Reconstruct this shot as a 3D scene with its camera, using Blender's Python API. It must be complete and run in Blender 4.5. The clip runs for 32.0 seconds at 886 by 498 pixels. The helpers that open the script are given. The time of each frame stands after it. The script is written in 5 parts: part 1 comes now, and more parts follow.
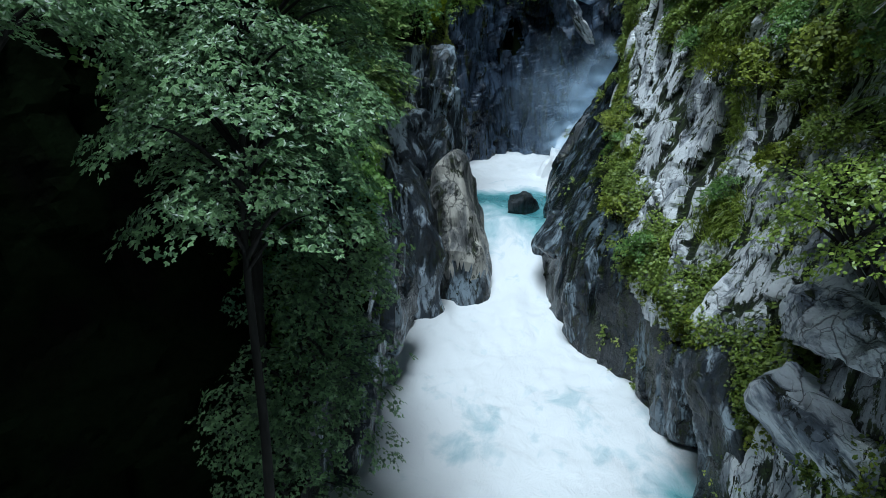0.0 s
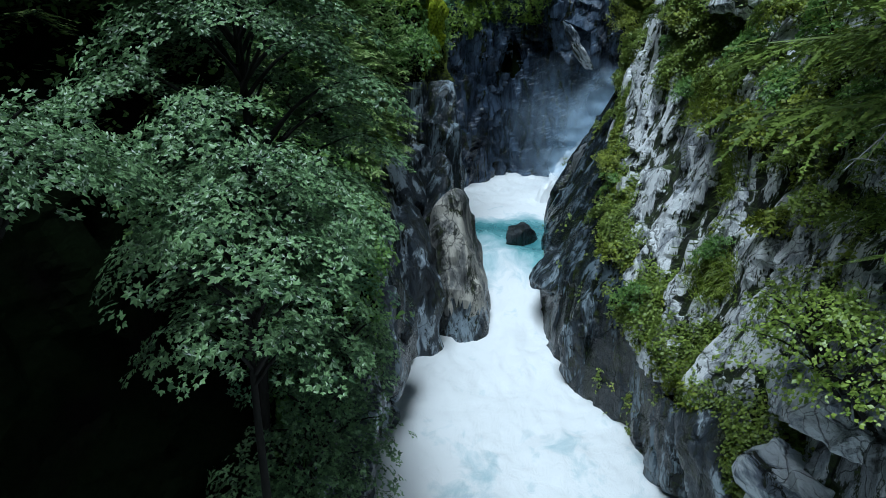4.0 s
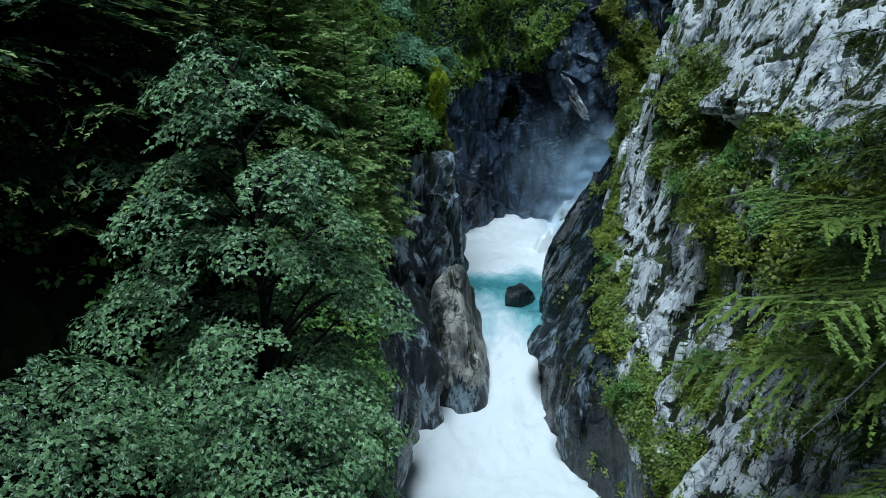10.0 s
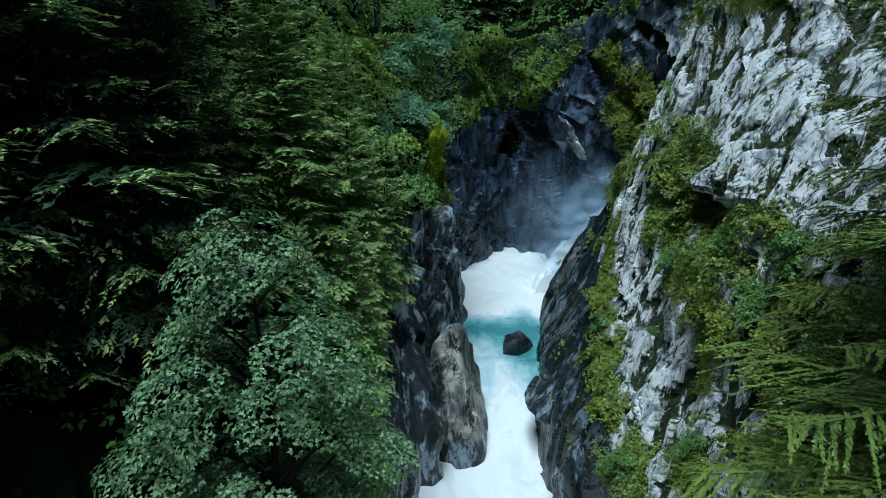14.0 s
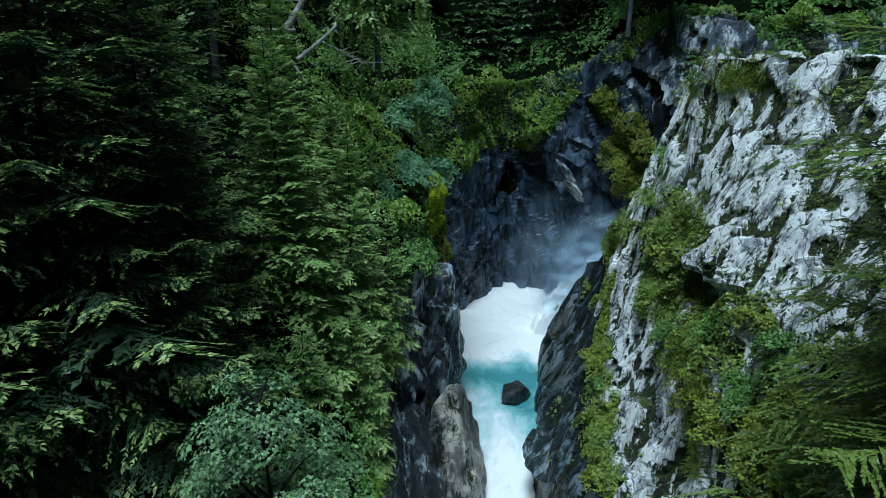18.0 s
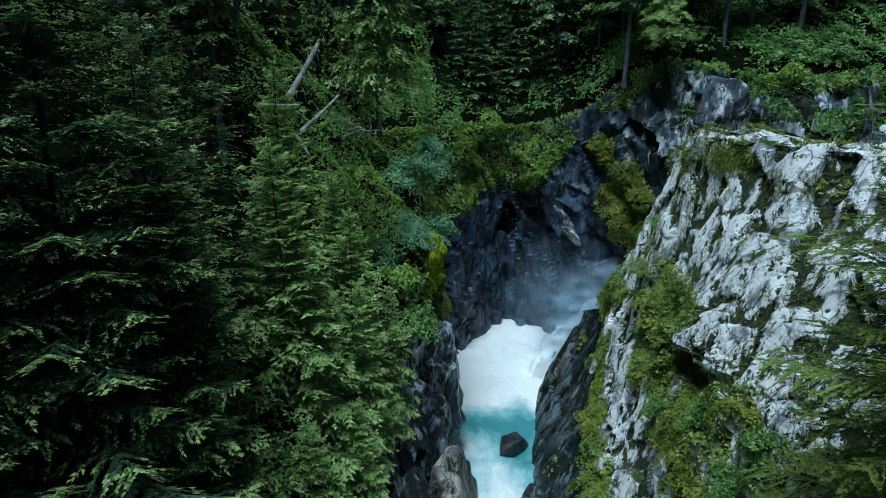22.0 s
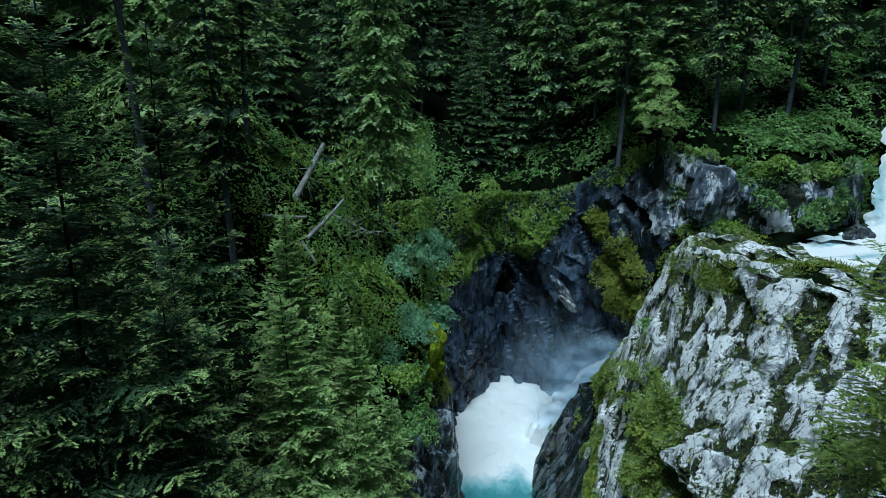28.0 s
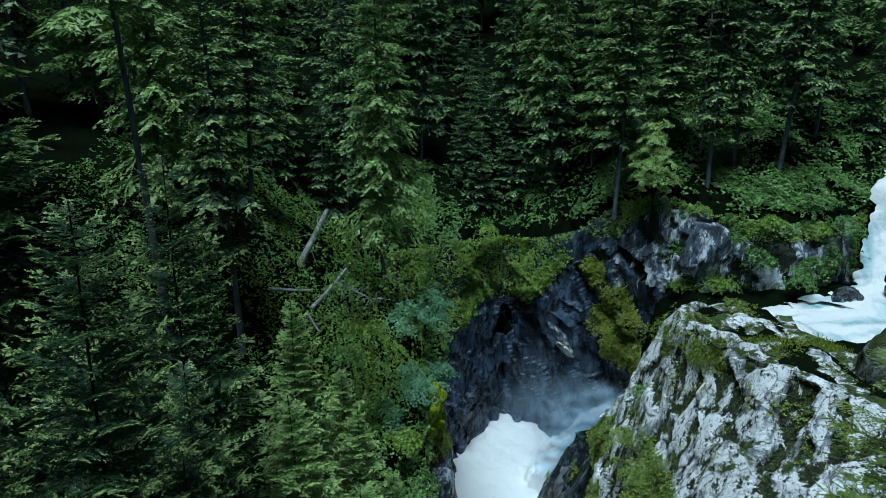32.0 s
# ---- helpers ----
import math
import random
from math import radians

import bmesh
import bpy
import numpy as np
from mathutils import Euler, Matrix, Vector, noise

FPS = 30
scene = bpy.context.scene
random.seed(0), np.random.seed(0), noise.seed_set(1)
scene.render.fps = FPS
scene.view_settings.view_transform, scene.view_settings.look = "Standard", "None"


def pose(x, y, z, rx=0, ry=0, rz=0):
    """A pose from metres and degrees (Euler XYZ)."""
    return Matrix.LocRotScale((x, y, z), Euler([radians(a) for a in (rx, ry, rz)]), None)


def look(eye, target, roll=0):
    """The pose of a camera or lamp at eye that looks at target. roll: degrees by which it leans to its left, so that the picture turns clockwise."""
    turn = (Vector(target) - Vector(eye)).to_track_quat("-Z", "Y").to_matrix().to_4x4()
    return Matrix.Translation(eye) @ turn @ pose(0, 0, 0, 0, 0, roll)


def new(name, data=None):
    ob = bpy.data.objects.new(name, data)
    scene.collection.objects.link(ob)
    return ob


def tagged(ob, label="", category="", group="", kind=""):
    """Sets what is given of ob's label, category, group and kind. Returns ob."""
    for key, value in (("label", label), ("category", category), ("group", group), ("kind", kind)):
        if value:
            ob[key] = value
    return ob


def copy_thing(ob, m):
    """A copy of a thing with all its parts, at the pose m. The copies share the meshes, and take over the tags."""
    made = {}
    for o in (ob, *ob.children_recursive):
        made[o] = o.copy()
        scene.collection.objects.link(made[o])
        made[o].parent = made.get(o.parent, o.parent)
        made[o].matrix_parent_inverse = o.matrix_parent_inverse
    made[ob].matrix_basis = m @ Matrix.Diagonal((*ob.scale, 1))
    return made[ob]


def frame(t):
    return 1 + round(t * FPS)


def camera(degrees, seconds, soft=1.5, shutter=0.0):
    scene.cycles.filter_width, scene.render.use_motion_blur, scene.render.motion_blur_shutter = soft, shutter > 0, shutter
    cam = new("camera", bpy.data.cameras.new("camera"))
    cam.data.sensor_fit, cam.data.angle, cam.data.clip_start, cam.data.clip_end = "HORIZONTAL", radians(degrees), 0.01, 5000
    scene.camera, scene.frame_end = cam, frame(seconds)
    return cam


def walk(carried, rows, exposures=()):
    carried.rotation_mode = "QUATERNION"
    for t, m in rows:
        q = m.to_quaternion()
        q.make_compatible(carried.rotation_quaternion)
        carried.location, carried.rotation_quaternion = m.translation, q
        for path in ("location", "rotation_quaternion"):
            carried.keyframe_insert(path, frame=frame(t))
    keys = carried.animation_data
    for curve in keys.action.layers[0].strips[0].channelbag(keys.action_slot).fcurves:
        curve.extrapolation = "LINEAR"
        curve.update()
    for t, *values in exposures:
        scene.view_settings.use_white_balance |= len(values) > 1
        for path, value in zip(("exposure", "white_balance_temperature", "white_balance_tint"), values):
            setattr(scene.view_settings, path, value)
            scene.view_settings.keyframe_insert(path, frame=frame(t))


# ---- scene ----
cam = camera(70.0, 32.0, 0.5)
METRES, EYE, TILT, LEAN, TURN = 30.0, 0.0, -15.8, 0.0, 0.0
ROWS = [
    (0, 0.0000, 0.0000, 0.0000, 0.000, 0.000, -0.000),
    (0.5, 0.0003, -0.0024, 0.0083, -0.000, 0.007, -0.010),
    (1, 0.0005, -0.0046, 0.0163, -0.007, 0.014, -0.010),
    (1.5, 0.0008, -0.0069, 0.0247, -0.014, 0.014, -0.030),
    (2, 0.0011, -0.0093, 0.0334, -0.007, 0.029, -0.030),
    (2.5, 0.0013, -0.0116, 0.0418, -0.007, 0.021, -0.020),
    (3, 0.0015, -0.0140, 0.0512, -0.007, 0.021, -0.020),
    (3.5, 0.0016, -0.0167, 0.0602, -0.000, 0.029, -0.010),
    (5.5, 0.0019, -0.0279, 0.1012, 0.000, 0.029, 0.060),
    (6, 0.0015, -0.0307, 0.1115, -0.014, 0.029, 0.050),
    (6.5, 0.0015, -0.0338, 0.1229, 0.000, 0.029, 0.040),
    (7, 0.0015, -0.0372, 0.1345, 0.007, 0.021, 0.050),
    (7.5, 0.0013, -0.0403, 0.1462, -0.000, 0.036, 0.070),
    (8, 0.0013, -0.0439, 0.1594, 0.007, 0.043, 0.050),
    (8.5, 0.0011, -0.0474, 0.1721, 0.007, 0.050, 0.030),
    (9, 0.0012, -0.0511, 0.1857, 0.029, 0.057, 0.080),
    (9.5, 0.0008, -0.0552, 0.2001, 0.000, 0.050, 0.020),
    (10, 0.0009, -0.0592, 0.2137, 0.014, 0.057, 0.020),
    (10.5, 0.0007, -0.0634, 0.2283, 0.014, 0.050, 0.010),
    (11, 0.0005, -0.0675, 0.2416, 0.007, 0.071, 0.020),
    (11.5, 0.0009, -0.0719, 0.2557, 0.014, 0.078, 0.020),
    (12, 0.0013, -0.0762, 0.2706, 0.021, 0.071, 0.030),
    (12.5, 0.0012, -0.0799, 0.2846, -0.000, 0.093, 0.030),
    (13, 0.0015, -0.0841, 0.3002, -0.007, 0.100, 0.040),
    (13.5, 0.0015, -0.0879, 0.3155, -0.014, 0.086, 0.010),
    (14, 0.0016, -0.0921, 0.3314, -0.014, 0.093, 0.010),
    (14.5, 0.0018, -0.0964, 0.3471, 0.007, 0.100, 0.030),
    (16.5, 0.0040, -0.1145, 0.4107, 0.086, 0.100, 0.100),
    (17, 0.0040, -0.1190, 0.4272, 0.064, 0.100, 0.100),
    (17.5, 0.0043, -0.1234, 0.4428, 0.064, 0.107, 0.100),
    (18, 0.0047, -0.1283, 0.4600, 0.071, 0.114, 0.100),
    (18.5, 0.0048, -0.1325, 0.4761, 0.071, 0.121, 0.090),
    (19, 0.0051, -0.1374, 0.4932, 0.078, 0.128, 0.070),
    (19.5, 0.0052, -0.1425, 0.5105, 0.078, 0.143, 0.090),
    (20, 0.0057, -0.1469, 0.5269, 0.086, 0.157, 0.100),
    (20.5, 0.0058, -0.1524, 0.5449, 0.086, 0.157, 0.080),
    (21, 0.0069, -0.1573, 0.5617, 0.114, 0.171, 0.090),
    (21.5, 0.0070, -0.1621, 0.5800, 0.114, 0.157, 0.090),
    (22, 0.0077, -0.1672, 0.5983, 0.128, 0.164, 0.100),
    (22.5, 0.0066, -0.1714, 0.6158, 0.086, 0.157, 0.080),
    (23, 0.0075, -0.1771, 0.6347, 0.107, 0.164, 0.100),
    (23.5, 0.0067, -0.1818, 0.6526, 0.086, 0.171, 0.080),
    (24, 0.0064, -0.1869, 0.6715, 0.071, 0.171, 0.070),
    (24.5, 0.0055, -0.1921, 0.6904, 0.036, 0.171, 0.050),
    (25, 0.0050, -0.1971, 0.7069, 0.021, 0.171, 0.030),
    (25.5, 0.0050, -0.2025, 0.7253, 0.021, 0.178, 0.020),
    (27.5, 0.0082, -0.2260, 0.7987, 0.135, 0.264, 0.060),
    (28, 0.0072, -0.2316, 0.8201, 0.107, 0.249, 0.060),
    (28.5, 0.0067, -0.2369, 0.8396, 0.086, 0.242, 0.050),
    (29, 0.0069, -0.2428, 0.8604, 0.086, 0.235, 0.060),
    (29.5, 0.0066, -0.2487, 0.8808, 0.086, 0.235, 0.060),
    (30, 0.0068, -0.2543, 0.8998, 0.093, 0.235, 0.070),
    (30.5, 0.0071, -0.2601, 0.9203, 0.107, 0.228, 0.060),
    (31, 0.0067, -0.2654, 0.9397, 0.093, 0.228, 0.070),
    (31.5, 0.0064, -0.2713, 0.9602, 0.086, 0.214, 0.060),
    (32, 0.0064, -0.2771, 0.9799, 0.078, 0.214, 0.060),
]
walk(cam, [(t, pose(0, 0, EYE, TILT, LEAN, TURN) @ pose(METRES * x, METRES * y, METRES * z, 90 + pitch, roll, yaw)) for t, x, y, z, yaw, pitch, roll in ROWS],
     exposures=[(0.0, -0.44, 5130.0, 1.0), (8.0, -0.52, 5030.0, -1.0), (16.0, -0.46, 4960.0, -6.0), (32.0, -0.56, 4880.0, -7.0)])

# ---- world and sun: overcast mountain daylight ----
world = bpy.data.worlds.new("sky")
scene.world = world
world.use_nodes = True
wn = world.node_tree
sky = wn.nodes.new("ShaderNodeTexSky")
sky.sky_type, sky.sun_disc = "NISHITA", False
sky.sun_elevation, sky.sun_rotation = radians(73.6), radians(201)
sky.air_density, sky.dust_density = 1.0, 2.5
wn.nodes["Background"].inputs["Strength"].default_value = 0.017
wn.links.new(sky.outputs[0], wn.nodes["Background"].inputs["Color"])
sun = new("sun", bpy.data.lights.new("sun", "SUN"))
sun.data.energy, sun.data.angle, sun.data.color = 5.0, radians(25), (1.0, 0.97, 0.92)
sun.matrix_world = look((-10, -26, 95), (0, 0, 0))

# ---- materials ----


def material(name, rough=0.7, spec=0.4):
    m = bpy.data.materials.new(name)
    m.use_nodes = True
    b = m.node_tree.nodes["Principled BSDF"]
    b.inputs["Roughness"].default_value = rough
    b.inputs["Specular IOR Level"].default_value = spec
    return m, m.node_tree, b


def ramp(nt, source, stops):
    r = nt.nodes.new("ShaderNodeValToRGB")
    while len(r.color_ramp.elements) < len(stops):
        r.color_ramp.elements.new(0.5)
    for e, (p, c) in zip(r.color_ramp.elements, stops):
        e.position, e.color = p, (*c, 1) if len(c) == 3 else c
    nt.links.new(source, r.inputs[0])
    return r.outputs[0]


def grey(v):
    return (v, v, v)


def noise_tex(nt, scale, detail=5, stretch=(1, 1, 1), turn=(0, 0, 0), distort=0.0, rough=0.55):
    co = nt.nodes.new("ShaderNodeTexCoord")
    mp = nt.nodes.new("ShaderNodeMapping")
    mp.inputs["Scale"].default_value = stretch
    mp.inputs["Rotation"].default_value = turn
    t = nt.nodes.new("ShaderNodeTexNoise")
    t.inputs["Scale"].default_value, t.inputs["Detail"].default_value = scale, detail
    t.inputs["Distortion"].default_value, t.inputs["Roughness"].default_value = distort, rough
    nt.links.new(co.outputs["Object"], mp.inputs[0])
    nt.links.new(mp.outputs[0], t.inputs["Vector"])
    return t.outputs["Fac"]


def mix(nt, fac, a, b, mode="MIX"):
    n = nt.nodes.new("ShaderNodeMix")
    n.data_type, n.blend_type = "RGBA", mode
    for k, v in ((0, fac), (6, a), (7, b)):
        if isinstance(v, (int, float)):
            n.inputs[k].default_value = v
        elif isinstance(v, tuple):
            n.inputs[k].default_value = (*v, 1)
        else:
            nt.links.new(v, n.inputs[k])
    return n.outputs[2]


def math_node(nt, op, a, b=0.0):
    n = nt.nodes.new("ShaderNodeMath")
    n.operation = op
    for k, v in ((0, a), (1, b)):
        if isinstance(v, (int, float)):
            n.inputs[k].default_value = v
        else:
            nt.links.new(v, n.inputs[k])
    return n.outputs[0]


def bump(nt, b, height, strength, distance):
    n = nt.nodes.new("ShaderNodeBump")
    n.inputs["Strength"].default_value, n.inputs["Distance"].default_value = strength, distance
    nt.links.new(height, n.inputs["Height"])
    nt.links.new(n.outputs[0], b.inputs["Normal"])


def rock_material(name, pale, mid, dark, pale_lo, pale_hi, moss_amount, rough, moss=(0.055, 0.075, 0.012), coarse=1.0, share=0.5, specks=(0.43, 0.47), up=0.25, relief=0.9, lichen_run=0.5, hollow=0.0, speck_size=0.8, tilt=0.35, grime=0.35):
    """Layered gneiss: pale weathered faces, dark wet or lichen-grown patches, moss on what faces up. hollow: how
    strongly recess shade is put into the colour, spreading the dark patches there.
    """
    m, nt, b = material(name, rough, 0.45)
    broad = noise_tex(nt, 0.24 * coarse, 6, (1.3, 1.0, 0.55), (0.2, 0.35, 0.3), 0.8)
    streak = noise_tex(nt, 0.95 * coarse, 11, (1.6, 1.3, 0.4), (0.1, 0.4, 0.2), 0.6, 0.65)
    fine = noise_tex(nt, 9.0, 8, (1, 1, 0.6), (0, 0, 0), 0.0, 0.7)
    speck = noise_tex(nt, speck_size * coarse, 13, (1.6, 1.4, lichen_run), (0.05, tilt, 0.1), 0.35, 0.74)
    # Shade painted into recesses: the dark moss and lichen tone spreads there.
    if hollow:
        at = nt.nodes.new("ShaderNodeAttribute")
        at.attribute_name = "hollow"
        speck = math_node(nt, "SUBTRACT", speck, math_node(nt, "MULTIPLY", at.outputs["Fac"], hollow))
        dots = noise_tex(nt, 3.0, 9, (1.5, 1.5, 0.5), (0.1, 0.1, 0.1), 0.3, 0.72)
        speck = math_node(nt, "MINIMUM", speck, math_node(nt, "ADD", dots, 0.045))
    tuft = noise_tex(nt, 3.2, 9, (1, 1, 1), (0, 0, 0), 0.4, 0.7)
    f = math_node(nt, "ADD", math_node(nt, "MULTIPLY", broad, share), math_node(nt, "MULTIPLY", streak, 1 - share))
    base = ramp(nt, f, [(pale_lo - 0.12, dark), (pale_lo, mid), (pale_hi, pale)])
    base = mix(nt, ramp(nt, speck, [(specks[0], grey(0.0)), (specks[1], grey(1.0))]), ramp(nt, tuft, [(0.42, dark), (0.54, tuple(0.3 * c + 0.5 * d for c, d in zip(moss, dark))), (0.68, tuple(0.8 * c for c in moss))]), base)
    base = mix(nt, grime, base, ramp(nt, fine, [(0.3, grey(0.35)), (0.7, grey(1.0))]), "MULTIPLY")
    lines = []
    for sc, st, w in ((0.38, (1.6, 1.6, 0.5), 0.024), (1.1, (1.5, 1.5, 0.6), 0.03)):
        co, mp, vo = nt.nodes.new("ShaderNodeTexCoord"), nt.nodes.new("ShaderNodeMapping"), nt.nodes.new("ShaderNodeTexVoronoi")
        vo.feature, vo.inputs["Scale"].default_value = "DISTANCE_TO_EDGE", sc
        mp.inputs["Scale"].default_value, mp.inputs["Rotation"].default_value = st, (0.35, 0.5, 0.2)
        wob = nt.nodes.new("ShaderNodeTexNoise")
        wob.inputs["Scale"].default_value, wob.inputs["Detail"].default_value = 1.3, 5
        vm = nt.nodes.new("ShaderNodeVectorMath")
        vm.operation = "ADD"
        nt.links.new(co.outputs["Object"], mp.inputs[0])
        nt.links.new(co.outputs["Object"], wob.inputs["Vector"])
        nt.links.new(mp.outputs[0], vm.inputs[0])
        nt.links.new(wob.outputs["Color"], vm.inputs[1])
        nt.links.new(vm.outputs[0], vo.inputs["Vector"])
        lines.append(ramp(nt, vo.outputs["Distance"], [(0.0, grey(0.25)), (w * 0.7, grey(1.0))]))
    crack = math_node(nt, "MULTIPLY", lines[0], math_node(nt, "MAXIMUM", lines[1], ramp(nt, broad, [(0.45, grey(0.0)), (0.55, grey(1.0))])))
    base = mix(nt, crack, dark, base)
    geo = nt.nodes.new("ShaderNodeNewGeometry")
    sep = nt.nodes.new("ShaderNodeSeparateXYZ")
    nt.links.new(geo.outputs["Normal"], sep.inputs[0])
    mossy = noise_tex(nt, 0.55, 9, (1, 1, 0.7), (0, 0, 0), 0.5, 0.65)
    mk = math_node(nt, "ADD", math_node(nt, "MULTIPLY", sep.outputs["Z"], up), mossy)
    mk = ramp(nt, mk, [(0.86 - moss_amount, grey(0.0)), (0.93 - moss_amount, grey(1.0))])
    mosscol = ramp(nt, tuft, [(0.36, tuple(c * 0.15 for c in moss)), (0.5, tuple(c * 0.55 for c in moss)), (0.66, tuple(c * 1.25 for c in moss))])
    nt.links.new(mix(nt, mk, base, mosscol), b.inputs["Base Color"])
    rr = nt.nodes.new("ShaderNodeMapRange")
    rr.inputs["To Min"].default_value, rr.inputs["To Max"].default_value = rough, 0.95
    nt.links.new(mk, rr.inputs[0])
    nt.links.new(rr.outputs[0], b.inputs["Roughness"])
    h = math_node(nt, "ADD", math_node(nt, "MULTIPLY", streak, 1.0), math_node(nt, "ADD", math_node(nt, "MULTIPLY", fine, 0.4), math_node(nt, "MULTIPLY", crack, 0.35)))
    bump(nt, b, h, relief, 0.16)
    return m


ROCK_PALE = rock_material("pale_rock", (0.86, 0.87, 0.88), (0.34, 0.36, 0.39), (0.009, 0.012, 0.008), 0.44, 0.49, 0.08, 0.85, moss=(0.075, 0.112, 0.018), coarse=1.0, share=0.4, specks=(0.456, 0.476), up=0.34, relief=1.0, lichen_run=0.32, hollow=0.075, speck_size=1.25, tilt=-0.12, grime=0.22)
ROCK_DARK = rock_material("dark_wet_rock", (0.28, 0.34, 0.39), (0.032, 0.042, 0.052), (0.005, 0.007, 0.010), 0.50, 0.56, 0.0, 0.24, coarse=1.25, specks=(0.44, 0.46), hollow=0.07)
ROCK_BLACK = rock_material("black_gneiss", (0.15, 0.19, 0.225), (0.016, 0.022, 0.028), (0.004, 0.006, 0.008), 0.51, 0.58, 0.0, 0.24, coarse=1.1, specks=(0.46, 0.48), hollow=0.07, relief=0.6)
ROCK_TAN = rock_material("tan_rock", (0.52, 0.49, 0.42), (0.15, 0.15, 0.145), (0.012, 0.013, 0.014), 0.46, 0.54, -0.1, 0.5)
ROCK_BLUE = rock_material("slate_rock", (0.10, 0.14, 0.21), (0.020, 0.030, 0.050), (0.005, 0.007, 0.010), 0.45, 0.6, -0.04, 0.27, coarse=0.8, relief=0.75)


ROCK_STREAK = rock_material("streaked_rock", (0.50, 0.57, 0.64), (0.045, 0.058, 0.075), (0.007, 0.009, 0.011), 0.50, 0.54, -0.05, 0.34, hollow=0.06)
ROCK_SLAB = rock_material("grey_slab_rock", (0.24, 0.25, 0.26), (0.10, 0.105, 0.11), (0.03, 0.032, 0.035), 0.42, 0.6, -0.12, 0.42)
ROCK_CRAG = rock_material("blue_white_crag", (0.66, 0.70, 0.76), (0.10, 0.13, 0.18), (0.007, 0.009, 0.011), 0.50, 0.535, 0.06, 0.5, hollow=0.10, moss=(0.06, 0.09, 0.014))
ROCK_VEIN = rock_material("white_veined_rock", (0.74, 0.77, 0.81), (0.20, 0.23, 0.28), (0.010, 0.012, 0.014), 0.45, 0.505, -0.1, 0.45, specks=(0.41, 0.43), coarse=1.2)
ROCK_WET = rock_material("black_wet_rock", (0.06, 0.07, 0.075), (0.025, 0.03, 0.034), (0.008, 0.009, 0.011), 0.48, 0.62, -0.3, 0.22)
ROCK_MOSSY = rock_material("mossy_rock", (0.40, 0.41, 0.40), (0.16, 0.165, 0.16), (0.025, 0.027, 0.026), 0.45, 0.55, 0.34, 0.8)


# Near black: the shade under the trees is put into the soil colour.
def shaded_soil_material():
    m, nt, b = material("shaded_forest_floor", 1.0, 0.0)
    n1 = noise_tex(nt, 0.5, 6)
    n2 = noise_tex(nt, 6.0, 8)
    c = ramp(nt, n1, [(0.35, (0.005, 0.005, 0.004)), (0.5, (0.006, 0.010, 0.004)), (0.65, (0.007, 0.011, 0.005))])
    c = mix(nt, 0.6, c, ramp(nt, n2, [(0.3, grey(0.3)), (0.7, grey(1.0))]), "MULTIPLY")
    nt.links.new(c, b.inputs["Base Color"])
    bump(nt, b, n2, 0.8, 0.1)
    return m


def leaf_material(name, low, high, rough=0.42, through_light=0.25, spec=0.5, each=0.6, patch=0.5, size=0.9):
    m, nt, b = material(name, rough, spec)
    geo = nt.nodes.new("ShaderNodeNewGeometry")
    n = noise_tex(nt, size, 3)
    f = math_node(nt, "ADD", math_node(nt, "MULTIPLY", geo.outputs["Random Per Island"], each), math_node(nt, "MULTIPLY", n, patch))
    c = ramp(nt, f, [(0.15, low), (0.85, high)])
    nt.links.new(c, b.inputs["Base Color"])
    tr = nt.nodes.new("ShaderNodeBsdfTranslucent")
    nt.links.new(c, tr.inputs[0])
    ms = nt.nodes.new("ShaderNodeMixShader")
    ms.inputs[0].default_value = through_light
    nt.links.new(b.outputs[0], ms.inputs[1])
    nt.links.new(tr.outputs[0], ms.inputs[2])
    nt.links.new(ms.outputs[0], nt.nodes["Material Output"].inputs[0])
    return m


def bark_material(name, low, high):
    m, nt, b = material(name, 0.9, 0.2)
    n = noise_tex(nt, 5.0, 8, (1, 1, 0.25))
    nt.links.new(ramp(nt, n, [(0.3, low), (0.7, high)]), b.inputs["Base Color"])
    bump(nt, b, n, 0.8, 0.03)
    return m


SHADED_SOIL = shaded_soil_material()


def moss_material():
    m, nt, b = material("bright_moss", 0.95, 0.15)
    n = noise_tex(nt, 7.0, 8)
    nt.links.new(ramp(nt, n, [(0.32, (0.05, 0.075, 0.005)), (0.5, (0.22, 0.28, 0.010)), (0.68, (0.42, 0.48, 0.02))]), b.inputs["Base Color"])
    bump(nt, b, n, 0.9, 0.06)
    return m


MOSS = moss_material()
MAPLE = leaf_material("maple_leaf", (0.010, 0.038, 0.015), (0.225, 0.36, 0.15), 0.4, 0.1, 0.6, each=0.75, patch=0.45)
SPRUCE = leaf_material("spruce_needles", (0.008, 0.023, 0.010), (0.066, 0.120, 0.045), 0.5, 0.15, 0.4, 0.35, 0.75, 1.3)
SPRUCE_TIP = leaf_material("spruce_new_growth", (0.13, 0.21, 0.06), (0.46, 0.58, 0.19), 0.5, 0.15, 0.4, 0.35, 0.75, 1.3)
SPRUCE_LIGHT = leaf_material("young_spruce_needles", (0.030, 0.075, 0.024), (0.35, 0.51, 0.14), 0.5, 0.15, 0.4, 0.35, 0.75, 1.3)
SPRUCE_OLIVE = leaf_material("olive_spruce_needles", (0.040, 0.068, 0.012), (0.22, 0.30, 0.05), 0.5, 0.15, 0.4, 0.35, 0.75, 1.3)
SHRUB = leaf_material("shrub_leaf", (0.034, 0.09, 0.02), (0.25, 0.41, 0.095), 0.45)
IVY = leaf_material("creeper_leaf", (0.050, 0.110, 0.016), (0.32, 0.46, 0.055), 0.45)
